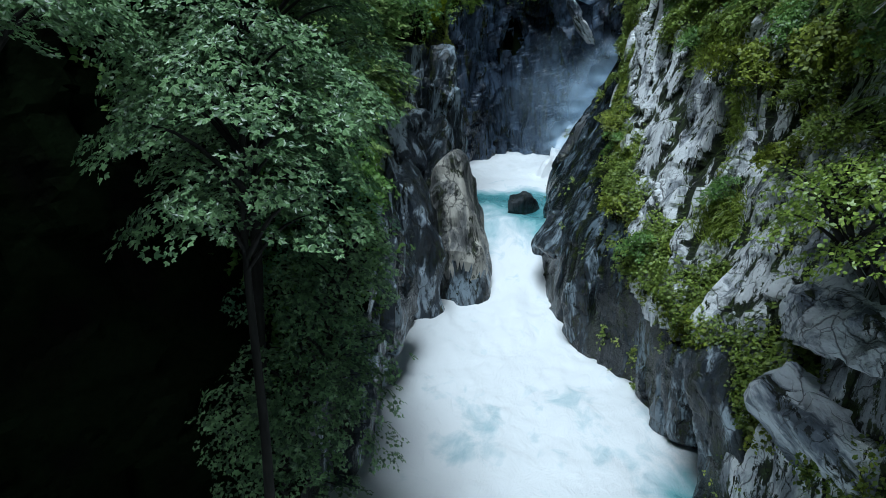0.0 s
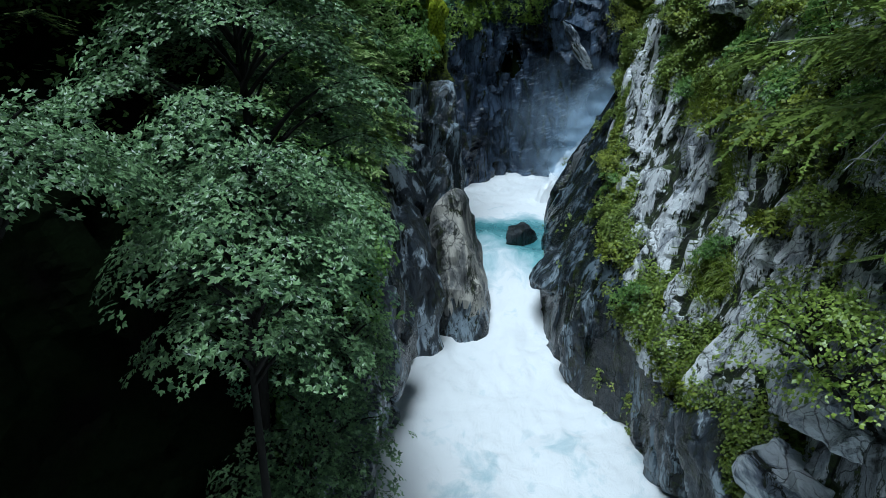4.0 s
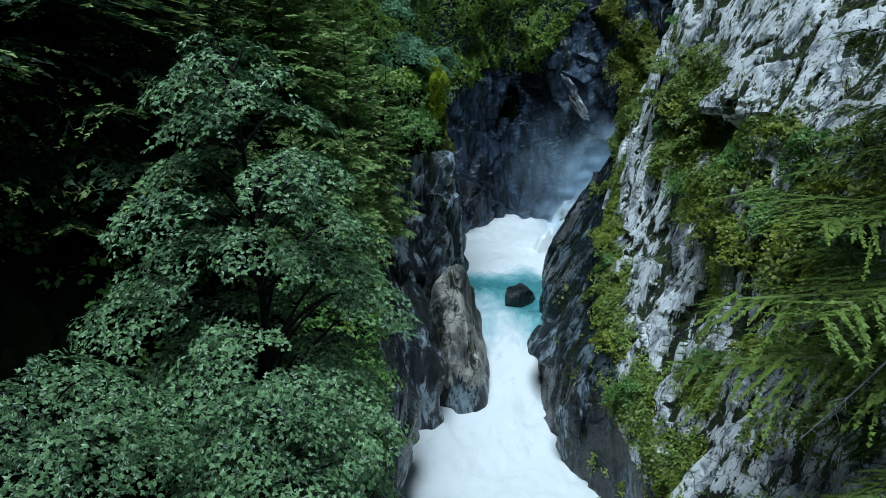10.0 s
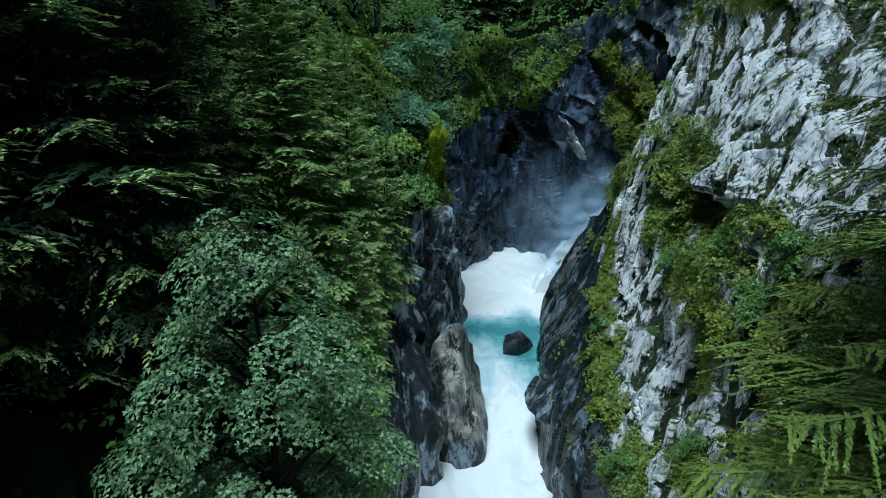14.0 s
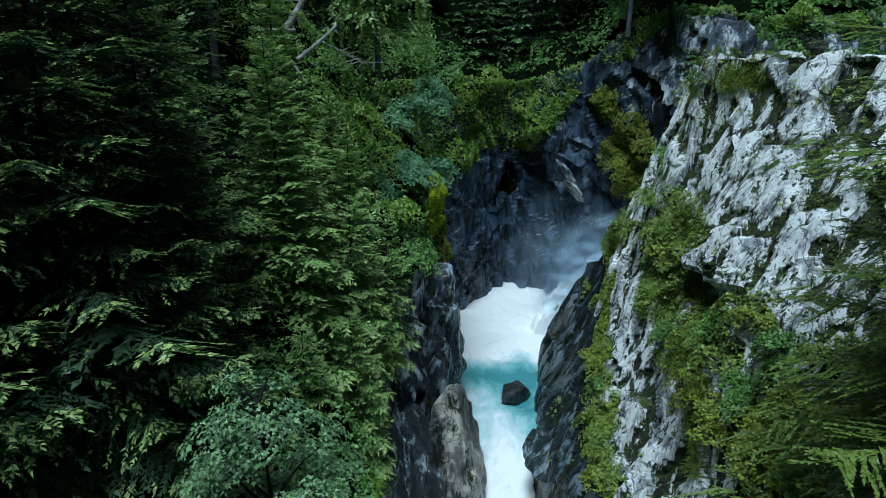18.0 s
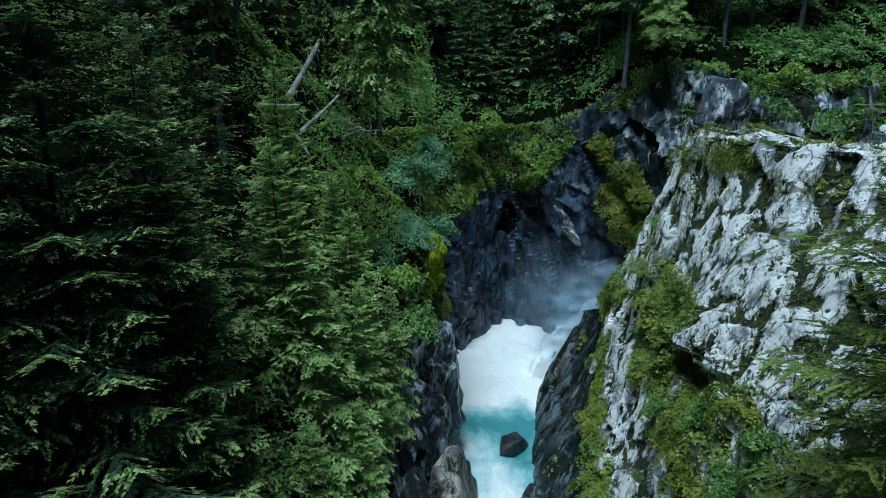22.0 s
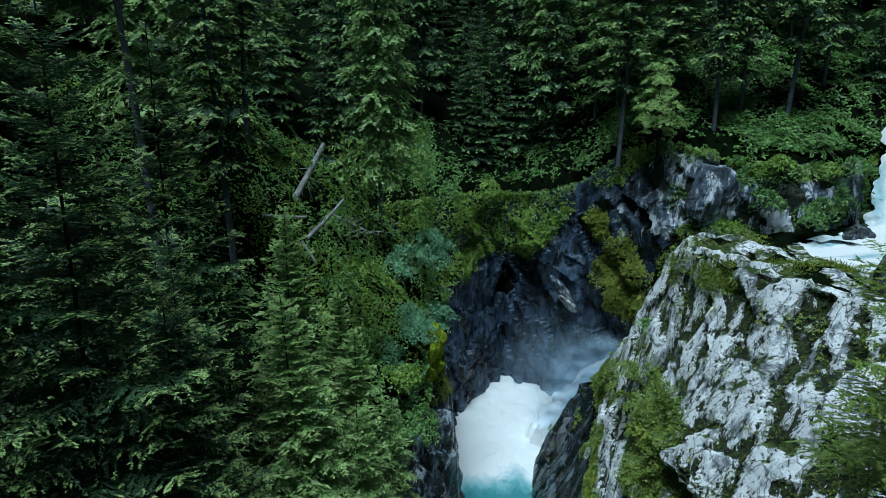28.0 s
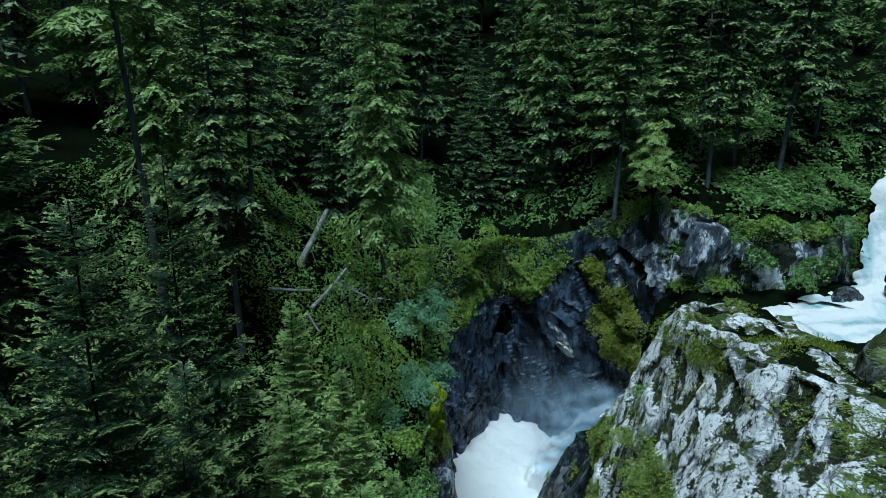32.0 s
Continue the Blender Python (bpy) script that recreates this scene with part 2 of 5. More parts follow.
TEAL = leaf_material("blue_green_leaf", (0.055, 0.15, 0.07), (0.27, 0.46, 0.24), 0.45)
CLIFF_LEAF = leaf_material("cliff_plant_leaf", (0.040, 0.070, 0.012), (0.30, 0.39, 0.065), 0.5)
OLIVE = leaf_material("olive_leaf", (0.055, 0.08, 0.008), (0.33, 0.39, 0.04), 0.55)
BIRCH = leaf_material("birch_leaf", (0.14, 0.24, 0.05), (0.46, 0.60, 0.17), 0.45)
HAZEL = leaf_material("hazel_leaf", (0.07, 0.13, 0.016), (0.36, 0.46, 0.08), 0.4)
CUSHION = leaf_material("cushion_moss", (0.018, 0.028, 0.005), (0.15, 0.19, 0.03), 0.8, 0.1, 0.2)
GRASS = leaf_material("grass_blade", (0.07, 0.11, 0.012), (0.32, 0.40, 0.05), 0.5)
BARK = bark_material("grey_bark", (0.045, 0.052, 0.06), (0.17, 0.19, 0.215))
BARK_DARK = bark_material("dark_bark", (0.007, 0.007, 0.006), (0.030, 0.028, 0.025))
DEADWOOD = bark_material("bleached_wood", (0.12, 0.12, 0.115), (0.44, 0.44, 0.43))


def water_material():
    """Milky glacier water; the mesh's foam attribute says where it is beaten white."""
    m, nt, b = material("white_water", 0.35, 0.5)
    at = nt.nodes.new("ShaderNodeAttribute")
    at.attribute_name = "foam"
    n = noise_tex(nt, 0.75, 8, (1.1, 0.8, 1), (0, 0, 0), 0.8, 0.62)
    f = math_node(nt, "ADD", at.outputs["Fac"], math_node(nt, "MULTIPLY", math_node(nt, "SUBTRACT", n, 0.5), 0.9))
    c = ramp(nt, f, [(0.05, (0.085, 0.24, 0.26)), (0.35, (0.20, 0.40, 0.42)), (0.6, (0.46, 0.57, 0.60)), (0.85, (0.77, 0.78, 0.78))])
    nt.links.new(c, b.inputs["Base Color"])
    nt.links.new(ramp(nt, f, [(0.2, grey(0.18)), (0.7, grey(0.75))]), b.inputs["Roughness"])
    bump(nt, b, noise_tex(nt, 1.6, 10, (1, 0.6, 1), (0, 0, 0), 1.0, 0.68), 0.5, 0.25)
    return m


WATER = water_material()

# ---- building helpers ----


def mesh_of(name, verts, faces, mats, index=None, smooth=False, attr=None):
    """A mesh from arrays of places and of equal-sided faces."""
    verts, faces = np.asarray(verts, np.float32), np.asarray(faces, np.int32)
    me = bpy.data.meshes.new(name)
    n, k = faces.shape
    me.vertices.add(len(verts))
    me.vertices.foreach_set("co", verts.ravel())
    me.loops.add(n * k)
    me.loops.foreach_set("vertex_index", faces.ravel())
    me.polygons.add(n)
    me.polygons.foreach_set("loop_start", np.arange(n, dtype=np.int32) * k)
    for mt in mats:
        me.materials.append(mt)
    if index is not None:
        me.polygons.foreach_set("material_index", np.asarray(index, np.int32))
    me.polygons.foreach_set("use_smooth", np.full(n, smooth, bool))
    if attr is not None:
        a = me.attributes.new(attr[0], "FLOAT", "POINT")
        a.data.foreach_set("value", np.asarray(attr[1], np.float32))
    me.update(calc_edges=True)
    return me


def part_of(name, me, parent, label=""):
    ob = new(name, me)
    ob.parent = parent
    if label:
        tagged(ob, label)
    return ob


def hash01(a, b, c, seed):
    v = np.sin(a * 127.1 + b * 311.7 + c * 74.7 + seed * 53.3) * 43758.5453
    return v - np.floor(v)


def vnoise(p, seed=0):
    """Smooth value noise, -1 to 1."""
    i = np.floor(p)
    f = p - i
    f = f * f * (3 - 2 * f)
    out = np.zeros(len(p))
    for dx in (0, 1):
        for dy in (0, 1):
            for dz in (0, 1):
                w = (f[:, 0] if dx else 1 - f[:, 0]) * (f[:, 1] if dy else 1 - f[:, 1]) * (f[:, 2] if dz else 1 - f[:, 2])
                out += w * hash01(i[:, 0] + dx, i[:, 1] + dy, i[:, 2] + dz, seed)
    return out * 2 - 1


def fbm(p, octaves=4, seed=0):
    out, amp = np.zeros(len(p)), 0.5
    for o in range(octaves):
        out += amp * vnoise(p * 2.03 ** o, seed + o)
        amp *= 0.5
    return out


def facets(p, seed=0, slope=0.8, sharp=26.0):
    """Broken rock: cells, each with a random plane of its own, softly joined."""
    base = np.floor(p)
    near, value = [], []
    for dx in (-1, 0, 1):
        for dy in (-1, 0, 1):
            for dz in (-1, 0, 1):
                c = base + (dx, dy, dz)
                h = [hash01(c[:, 0], c[:, 1], c[:, 2], seed + k) for k in range(7)]
                q = p - (c + np.stack(h[:3], 1))
                near.append((q ** 2).sum(1))
                value.append((h[3] - 0.5) + slope * ((h[4] - 0.5) * q[:, 0] + (h[5] - 0.5) * q[:, 1] + (h[6] - 0.5) * q[:, 2]) * 2)
    near = np.array(near)
    w = np.exp(-sharp * (near - near.min(0)))
    return (w * np.array(value)).sum(0) / w.sum(0)


def rot_xyz(p, ax, ay):
    ca, sa, cb, sb = math.cos(ax), math.sin(ax), math.cos(ay), math.sin(ay)
    x, y, z = p[:, 0], p[:, 1] * ca - p[:, 2] * sa, p[:, 1] * sa + p[:, 2] * ca
    return np.stack([x * cb + z * sb, y, -x * sb + z * cb], 1)


def cubic_table(rows, cols, table, r, c):
    """Smooth look-up in a coarse table: cosine-eased between its knots."""
    rows, cols, table = np.asarray(rows, float), np.asarray(cols, float), np.asarray(table, float)

    def place(k, v):
        i = np.clip(np.searchsorted(k, v) - 1, 0, len(k) - 2)
        f = np.clip((v - k[i]) / (k[i + 1] - k[i]), 0, 1)
        return i, f
    i, f = place(rows, r)
    j, g = place(cols, c)
    return (table[i, j] * (1 - f) * (1 - g) + table[i + 1, j] * f * (1 - g) + table[i, j + 1] * (1 - f) * g + table[i + 1, j + 1] * f * g)


def grid_faces(ni, nj, flip=False):
    a = (np.arange(ni - 1)[:, None] * nj + np.arange(nj - 1)[None, :]).ravel()
    q = np.stack([a, a + nj, a + nj + 1, a + 1], 1)
    return q[:, ::-1] if flip else q


def rough_up(P, amount, seed, facing, dip=(0.45, 0.55), calm=None, small=1.0, great=(2.4, 4.8, 0.42)):
    """Push a grid of places along its normals by broken-rock relief: great slabs, ribs along the dip, blocks and chips."""
    du, dv = np.gradient(P, axis=0), np.gradient(P, axis=1)
    nrm = np.cross(du, dv)
    nrm /= np.linalg.norm(nrm, axis=2, keepdims=True) + 1e-9
    nrm *= facing
    p = P.reshape(-1, 3)
    warp = np.stack([vnoise(p * 0.35, seed + 31), vnoise(p * 0.35, seed + 32), vnoise(p * 0.35, seed + 33)], 1)
    fine = np.stack([vnoise(p * 1.9, seed + 34), vnoise(p * 1.9, seed + 35), vnoise(p * 1.9, seed + 36)], 1)
    q = rot_xyz(p + warp * 0.5 + fine * 0.06, *dip) * (1.0, 1.0, great[2])
    w = p + warp * 0.4 + fine * 0.06
    edge = np.minimum(np.arange(P.shape[1])[::-1] / 26.0, 1.0) * 0.75 + 0.25
    chips = np.clip(0.5 + 1.2 * vnoise(p * 0.45, seed + 50), 0.1, 1.0)
    d = (great[0] * facets(q / great[1] + 7, seed, 1.5, 150.0) + 1.1 * facets(q / 2.1, seed + 10, 1.5, 90.0) + 0.42 * small * facets(w / 1.3, seed + 15, 1.5, 60.0)
         + 0.2 * small * chips * facets(q / 0.7, seed + 20, 1.4, 30.0) + 1.3 * fbm(p / 6.0, 2, seed) + 0.12 * fbm(p * 1.7, 3, seed + 5))
    if calm is not None:
        d = d * calm(p)
    D = d.reshape(P.shape[:2])
    # Depth below the surroundings, by which the rock colour darkens its recesses as shade.
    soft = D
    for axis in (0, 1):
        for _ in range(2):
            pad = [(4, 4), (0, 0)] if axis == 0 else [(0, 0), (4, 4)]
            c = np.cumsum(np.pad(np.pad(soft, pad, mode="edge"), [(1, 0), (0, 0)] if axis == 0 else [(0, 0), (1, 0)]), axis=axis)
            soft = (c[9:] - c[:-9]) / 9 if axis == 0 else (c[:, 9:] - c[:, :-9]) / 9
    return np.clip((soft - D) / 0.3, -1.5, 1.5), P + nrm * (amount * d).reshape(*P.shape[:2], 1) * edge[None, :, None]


# ---- plan of the gorge (metres; z = 0 at the first eye height; the stream runs towards -y) ----
LY = (4, 10, 14, 18, 22, 26, 30, 33, 36, 39, 42, 46, 50, 57)
LZ = (-16, -11, -7, -3, 2, 6)
LEFT = ((-13.0, -13.0, -13.0, -13.5, -14.5, -16.0), (-9.0, -9.0, -9.0, -9.6, -11.0, -13.5), (-5.2, -5.2, -5.4, -6.2, -8.5, -11.5), (-3.3, -3.0, -2.9, -3.5, -6.0, -9.0),
        (-2.9, -2.6, -2.2, -3.0, -6.0, -9.0), (-2.4, -2.1, -2.0, -3.2, -6.0, -9.0), (-2.2, -2.2, -2.8, -4.4, -6.0, -9.0),
        (-1.4, -1.6, -2.4, -4.2, -5.4, -8.0), (-0.4, -0.7, -1.6, -3.4, -4.2, -6.0), (0.5, 0.2, -0.5, -2.0, -2.8, -4.0),
        (1.8, 1.6, 1.2, 0.2, -1.2, -2.0), (1.7, 1.5, 1.2, 0.6, -0.2, -0.8), (1.2, 1.1, 0.8, 0.3, -0.3, -0.7), (0.7, 0.6, 0.4, 0.0, -0.5, -0.8))
RY = (2, 8, 14, 20, 25, 29, 34, 38, 43, 48, 51.5, 53.5, 60)
RZ = (-16, -8, -2, 4, 10, 15)
RIGHT = ((10.5, 11.0, 12.0, 15.0, 20.0, 25.0), (9.6, 10.0, 11.0, 14.5, 19.5, 24.5),
         (8.4, 9.2, 10.4, 14.0, 19.0, 24.0), (7.5, 8.3, 11.2, 14.0, 18.0, 23.0), (7.9, 8.3, 11.0, 13.3, 17.0, 21.5), (6.0, 7.2, 10.6, 12.9, 16.2, 20.0),
         (5.4, 6.7, 10.6, 12.4, 14.6, 17.0), (5.2, 6.8, 10.5, 12.2, 14.1, 15.4), (5.9, 7.4, 10.9, 13.0, 14.8, 17.0),
         (6.7, 8.2, 11.3, 14.2, 17.5, 21.0), (7.4, 9.2, 12.0, 14.6, 18.0, 22.0), (12.0, 14.5, 17.5, 20.0, 23.0, 26.0), (15.0, 16.5, 19.0, 22.0, 25.0, 30.0))
BX = (-6, 2, 7, 11, 14, 18, 23, 29, 33, 36, 46)
BZ = (-12, -2, 4, 10, 16, 20)
BACK = ((56, 57, 58, 59, 60, 62), (59, 60, 61, 62, 63.5, 66), (67, 68, 68, 67, 67, 69), (64, 63, 62.7, 62.5, 63, 66), (61, 60, 59.5, 60.5, 62, 65),
        (59, 58, 57.2, 57, 57.6, 59.4), (55, 54, 53, 52.4, 52.6, 54.5), (52, 51, 50, 49.6, 50, 52.5), (52, 51, 50.5, 50.5, 51, 53), (54, 53.6, 53.4, 53.2, 53.4, 55), (60, 60, 60, 60, 60, 61))


def left_x(y, z):
    return cubic_table(LY, LZ, LEFT, y, z)


def right_x(y, z):
    return cubic_table(RY, RZ, RIGHT, y, z)


def right_top(y):
    """Height of the right wall's brow: the knob, and the low wet nose behind it."""
    return np.interp(y, (2, 40.5, 43.5, 45.5, 48, 60), (15.0, 15.0, 12.0, 3.0, -1.0, -2.0))


def back_y(x, z):
    return cubic_table(BX, BZ, BACK, x, z)


def back_top(x):
    return np.interp(x, (-8, 2, 8, 14, 17, 20, 26, 36, 46), (13.0, 13.5, 13.0, 15.0, 18.0, 19.5, 18.0, 18.0, 20.0))


def ground_z(x, y):
    """Height of the land above the gorge walls; deep under the stream between them."""
    x, y = np.asarray(x, float), np.asarray(y, float)
    six = np.full(x.shape, 6.0)
    lx = left_x(np.clip(y, 4, 57), six)
    yy = np.clip(y, 4, 80)
    away = lx - x
    left = 6 + 1.15 * np.clip(away, 0, 16) + 0.45 * np.clip(away - 16, 0, 500)
    rx = right_x(np.clip(y, 2, 60), right_top(y))
    far = x - rx
    right = 14.7 + 0.02 * np.clip(far, 0, 8) + np.clip((30 - y) * 0.12, 0, 3) + 0.6 * np.clip(x - 34 + 0.4 * (y - 40), 0, 500) * (y < 44)
    right = np.where((y > 29) & (y < 46), right + np.interp(x, (22.8, 23.6, 25.2, 26.8), (0.0, -2.0, -2.0, -1.4)), right)
    bed = np.interp(x, (10, 13, 16, 18, 20, 22, 27, 31, 35.6, 37.2, 38.6, 60), (-2.5, -2.2, -1.0, 3.0, 9.5, 11.6, 12.1, 12.4, 13.2, 16.6, 20.6, 22.0))
    mid = np.interp(x, (16, 23, 31, 34, 37, 40, 60), (50.0, 45.6, 43.6, 46.0, 52.0, 55.0, 58.0))
    half = np.interp(x, (10, 18, 22, 26, 32), (9.0, 6.0, 3.4, 3.4, 4.4))
    off = np.abs(y - mid) - half
    off = np.where((y > mid) & (x > 19) & (x < 34.5), np.minimum(off, 0.25), off)
    right = np.where(x > 9, bed + (np.maximum(right, bed) - bed) * np.clip(off / 1.3, 0, 1), right)
    low = np.interp(x, (8, 11, 14, 16, 18, 20), (-8.5, -6.0, -3.4, -1.8, 2.0, 9.5))
    slot = np.clip((y - 51.5) / 2.0, 0, 1)
    right = np.where((x <= 20) & (y > 44.5), bed * (1 - slot) + low * slot, right)
    by = back_y(np.clip(x, -6, 46), np.full(x.shape, 20.0))
    deep = y - by
    back = back_top(x) + 0.62 * np.clip(deep + 2, 0, 45) + 0.4 * np.clip(deep - 43, 0, 900)
    z = np.full(x.shape, -18.0)
    z = np.where(away > 0.6, left, z)
    z = np.where((far > 0.6) & (y < by), right, z)
    z = np.where(deep > -1.0, np.where(away > 0, np.maximum(back, np.minimum(left, back + 6)), back), z)
    bump_p = np.stack([x.ravel() * 0.3, y.ravel() * 0.3, np.zeros(x.size)], 1)
    return z + np.where(z > -17, 0.7, 0.2) * fbm(bump_p, 3, 7).reshape(x.shape)


# ---- ground ----


def spread(a, b, fine_a, fine_b, step, count):
    inner = np.arange(fine_a, fine_b, step)
    lo = fine_a - (fine_a - a) * np.linspace(1, 0, count, endpoint=False) ** 2.5
    hi = fine_b + (b - fine_b) * np.linspace(0, 1, count + 1) ** 2.5
    return np.concatenate([lo, inner, hi])


gx, gy = spread(-1500, 1500, -34, 52, 0.6, 24), spread(-1500, 1500, 0, 104, 0.6, 24)
GX, GY = np.meshgrid(gx, gy, indexing="ij")
GZ = ground_z(GX, GY)
ground = new("ground", mesh_of("ground", np.stack([GX, GY, GZ], 2).reshape(-1, 3), grid_faces(*GX.shape), [SHADED_SOIL], smooth=True))
tagged(ground, "steep forest floor of soil and moss above the gorge, coloured near black for tree shade", "ground", kind="structure")


def wall(name, P, mats, amount, seed, facing, flip, label, wet=None, calm=None, small=1.0, **shape):
    hollow, Q = rough_up(P, amount, seed, facing, calm=calm, small=small, **shape)
    C = Q[:-1, :-1].reshape(-1, 3)
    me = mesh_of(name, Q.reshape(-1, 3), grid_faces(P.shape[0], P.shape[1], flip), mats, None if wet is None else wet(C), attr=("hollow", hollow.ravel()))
    return tagged(new(name, me), label, "cliff", kind="structure"), Q, hollow


def side_wall(f, ys, zs, sign, lip, top=None):
    Y, Z = np.meshgrid(ys, zs, indexing="ij")
    if top is not None:
        Z = Z[:, :1] + (Z - Z[:, :1]) * ((top(Y) - Z[:, :1]) / (zs[-1] - zs[0]))
    X = f(Y, Z)
    P = np.stack([X, Y, Z], 2)
    rows = []
    for d in np.arange(0.25, lip, 0.3):
        x, y = X[:, -1] + sign * d, ys
        z = np.maximum(ground_z(x + sign * 0.7, y), Z[:, -1] - 0.6) + 0.05
        z = np.where(Z[:, -1] < 12, np.minimum(z, Z[:, -1] + 0.2), z)
        rows.append(np.stack([x, y, z], 1)[:, None, :])
    return np.concatenate([P] + rows, 1)


def right_face(Y, Z):
    """The right wall with its undercut prow and the planted ledge below it."""
    x = right_x(Y, Z)
    along = np.exp(-((Y - 29.5) / 3.2) ** 2)
    x = x - 0.9 * along * np.clip((Z - 4.6) / 0.35, 0, 1) * np.clip((11.5 - Z) / 6, 0, 1)
    x = x + 0.7 * np.exp(-((Y - 30) / 6) ** 2) * np.clip((Z - 1.5) / 1.5, 0, 1) * np.clip((4.6 - Z) / 0.4, 0, 1)
    x = x + 1.6 * np.exp(-((Y - 19.6) / 1.3) ** 2) * np.clip((-8.5 - Z) / 0.6, 0, 1)
    return x


# The near bank takes this shade-blackened soil right down to the water.
def left_shaded_soil(C):
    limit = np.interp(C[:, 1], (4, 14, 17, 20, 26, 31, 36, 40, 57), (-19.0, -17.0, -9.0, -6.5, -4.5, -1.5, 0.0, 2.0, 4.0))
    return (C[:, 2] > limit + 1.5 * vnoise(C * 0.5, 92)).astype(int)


def right_limit(C):
    return np.interp(C[:, 1], (2, 18, 22, 27, 31, 40, 44, 47), (-14.0, -11.5, -9.8, -7.0, -4.0, -2.5, 1.0, 9.0))


def right_wet(C):
    return (C[:, 2] < right_limit(C) + 2.0 * vnoise(C * 0.5, 91)).astype(int)


P = side_wall(left_x, np.arange(4, 57.01, 0.16), np.arange(-15.5, 6.01, 0.16), -1, 3.0)
cliff_left, QL, _ = wall("wall_left", P, [ROCK_STREAK, SHADED_SOIL], 0.26, 3, 1.0, False, "dark wet gneiss wall of the gorge streaked with quartz", left_shaded_soil)
P = side_wall(right_face, np.arange(2, 60.01, 0.14), np.arange(-15.5, 15.01, 0.14), 1, 8.0, right_top)
cliff_right, QR, HR = wall("wall_right", P, [ROCK_PALE, ROCK_BLACK], 0.27, 40, -1.0, True, "pale weathered gneiss cliff with moss and dark lichen, its recesses darkened as shade", right_wet, lambda p: 1 - 0.45 * np.clip((right_limit(p) - p[:, 2]) / 3 + 0.5, 0, 1), 1.0, great=(1.2, 2.6, 0.25), dip=(0.12, -0.12))
X, Z = np.meshgrid(np.arange(-6, 46.01, 0.22), np.arange(-12, 20.5, 0.22), indexing="ij")
Z = -12 + (Z + 12) * (back_top(X) + 12.3) / 32.3
P = np.stack([X, back_y(X, Z), Z], 2)
cliff_back, QB, _ = wall("wall_back", P, [ROCK_BLUE, ROCK_CRAG], 0.34, 80, 1.0, False, "slate-blue wet rock wall closing the gorge behind the basin", lambda C: ((C[:, 0] > 16.5) & (C[:, 2] > 10.0 + 2.5 * vnoise(C * 0.45, 95))).astype(int), small=1.0, great=(2.0, 3.4, 0.55))

# ---- water ----


def stream_z(y):
    return np.interp(y, (0, 24, 28, 32, 35, 38, 40.5, 45, 52, 60, 70), (-13.5, -13.4, -13.2, -12.7, -11.9, -10.6, -9.5, -9.2, -9.0, -8.6, -8.0))


X, Y = np.meshgrid(np.arange(-6, 13.01, 0.14), np.concatenate([np.arange(-40, 6, 1.5), np.arange(6, 70.01, 0.14)]), indexing="ij")
p = np.stack([X.ravel(), Y.ravel() * 0.7, np.zeros(X.size)], 1)
rough = np.interp(Y.ravel(), (0, 20, 28, 36, 40, 43, 50, 56, 70), (0.25, 0.3, 0.5, 0.55, 0.3, 0.12, 0.2, 0.45, 0.6))
Zw = stream_z(Y).ravel() + rough * (fbm(p * 0.5, 3, 11) + 0.28 * fbm(p * 1.5, 3, 15))
pool = np.exp(-((Y.ravel() - 43.0 - 0.25 * (X.ravel() - 4) + 2.6 * vnoise(p * 0.45, 23)) / 5.4) ** 4)
side = np.clip((X.ravel() - 6.2) / 2.0, 0, 1) * np.clip((21 - Y.ravel()) / 3, 0, 1)
foam = 0.95 - 0.85 * pool * np.clip(0.75 + 0.9 * vnoise(p * 0.33, 21), 0, 1.2) - 0.24 * np.clip((30 - Y.ravel()) / 8, 0, 1) * np.clip(0.15 + 2.2 * fbm(p * 0.7, 4, 8), 0, 1) - 0.45 * side
water = new("water", mesh_of("water", np.stack([X.ravel(), Y.ravel(), Zw], 1), grid_faces(*X.shape), [WATER], smooth=True, attr=("foam", foam)))
tagged(water, "milky glacier stream rushing white through a rock gorge", "water", kind="structure")

# ---- plants: builders ----


def frame_from(normal, yaw):
    """Rotation matrices whose z axis is the normal, turned about it."""
    n = normal / np.linalg.norm(normal, axis=1, keepdims=True)
    ref = np.where(np.abs(n[:, 2:3]) < 0.95, np.array([[0, 0, 1.0]]), np.array([[1.0, 0, 0]]))
    u = np.cross(ref, n)
    u /= np.linalg.norm(u, axis=1, keepdims=True)
    v = np.cross(n, u)
    c, s = np.cos(yaw)[:, None], np.sin(yaw)[:, None]
    return np.stack([u * c + v * s, -u * s + v * c, n], 2)


def scatter(tv, tf, places, turns, sizes):
    """Copies of one small template, as one array of places and faces."""
    V = np.einsum("nij,kj->nki", turns, tv) * sizes[:, None, None] + places[:, None, :]
    F = tf[None] + (np.arange(len(places)) * len(tv))[:, None, None]
    return V.reshape(-1, 3), F.reshape(-1, tf.shape[1])


def tube(points, radii, sides=7):
    """A tapered tube along points."""
    points = np.asarray(points, float)
    n = len(points)
    tang = np.gradient(points, axis=0)
    tang /= np.linalg.norm(tang, axis=1, keepdims=True) + 1e-9
    R = frame_from(tang, np.zeros(n))
    a = np.linspace(0, 2 * math.pi, sides, endpoint=False)
    ring = np.stack([np.cos(a), np.sin(a), np.zeros(sides)], 1)
    V = points[:, None, :] + np.einsum("nij,kj->nki", R, ring) * np.asarray(radii)[:, None, None]
    i = np.arange(n - 1)[:, None] * sides
    k = np.arange(sides)[None, :]
    k2 = (k + 1) % sides
    F = np.stack([i + k, i + k2, i + sides + k2, i + sides + k], 2).reshape(-1, 4)
    return V.reshape(-1, 3), F


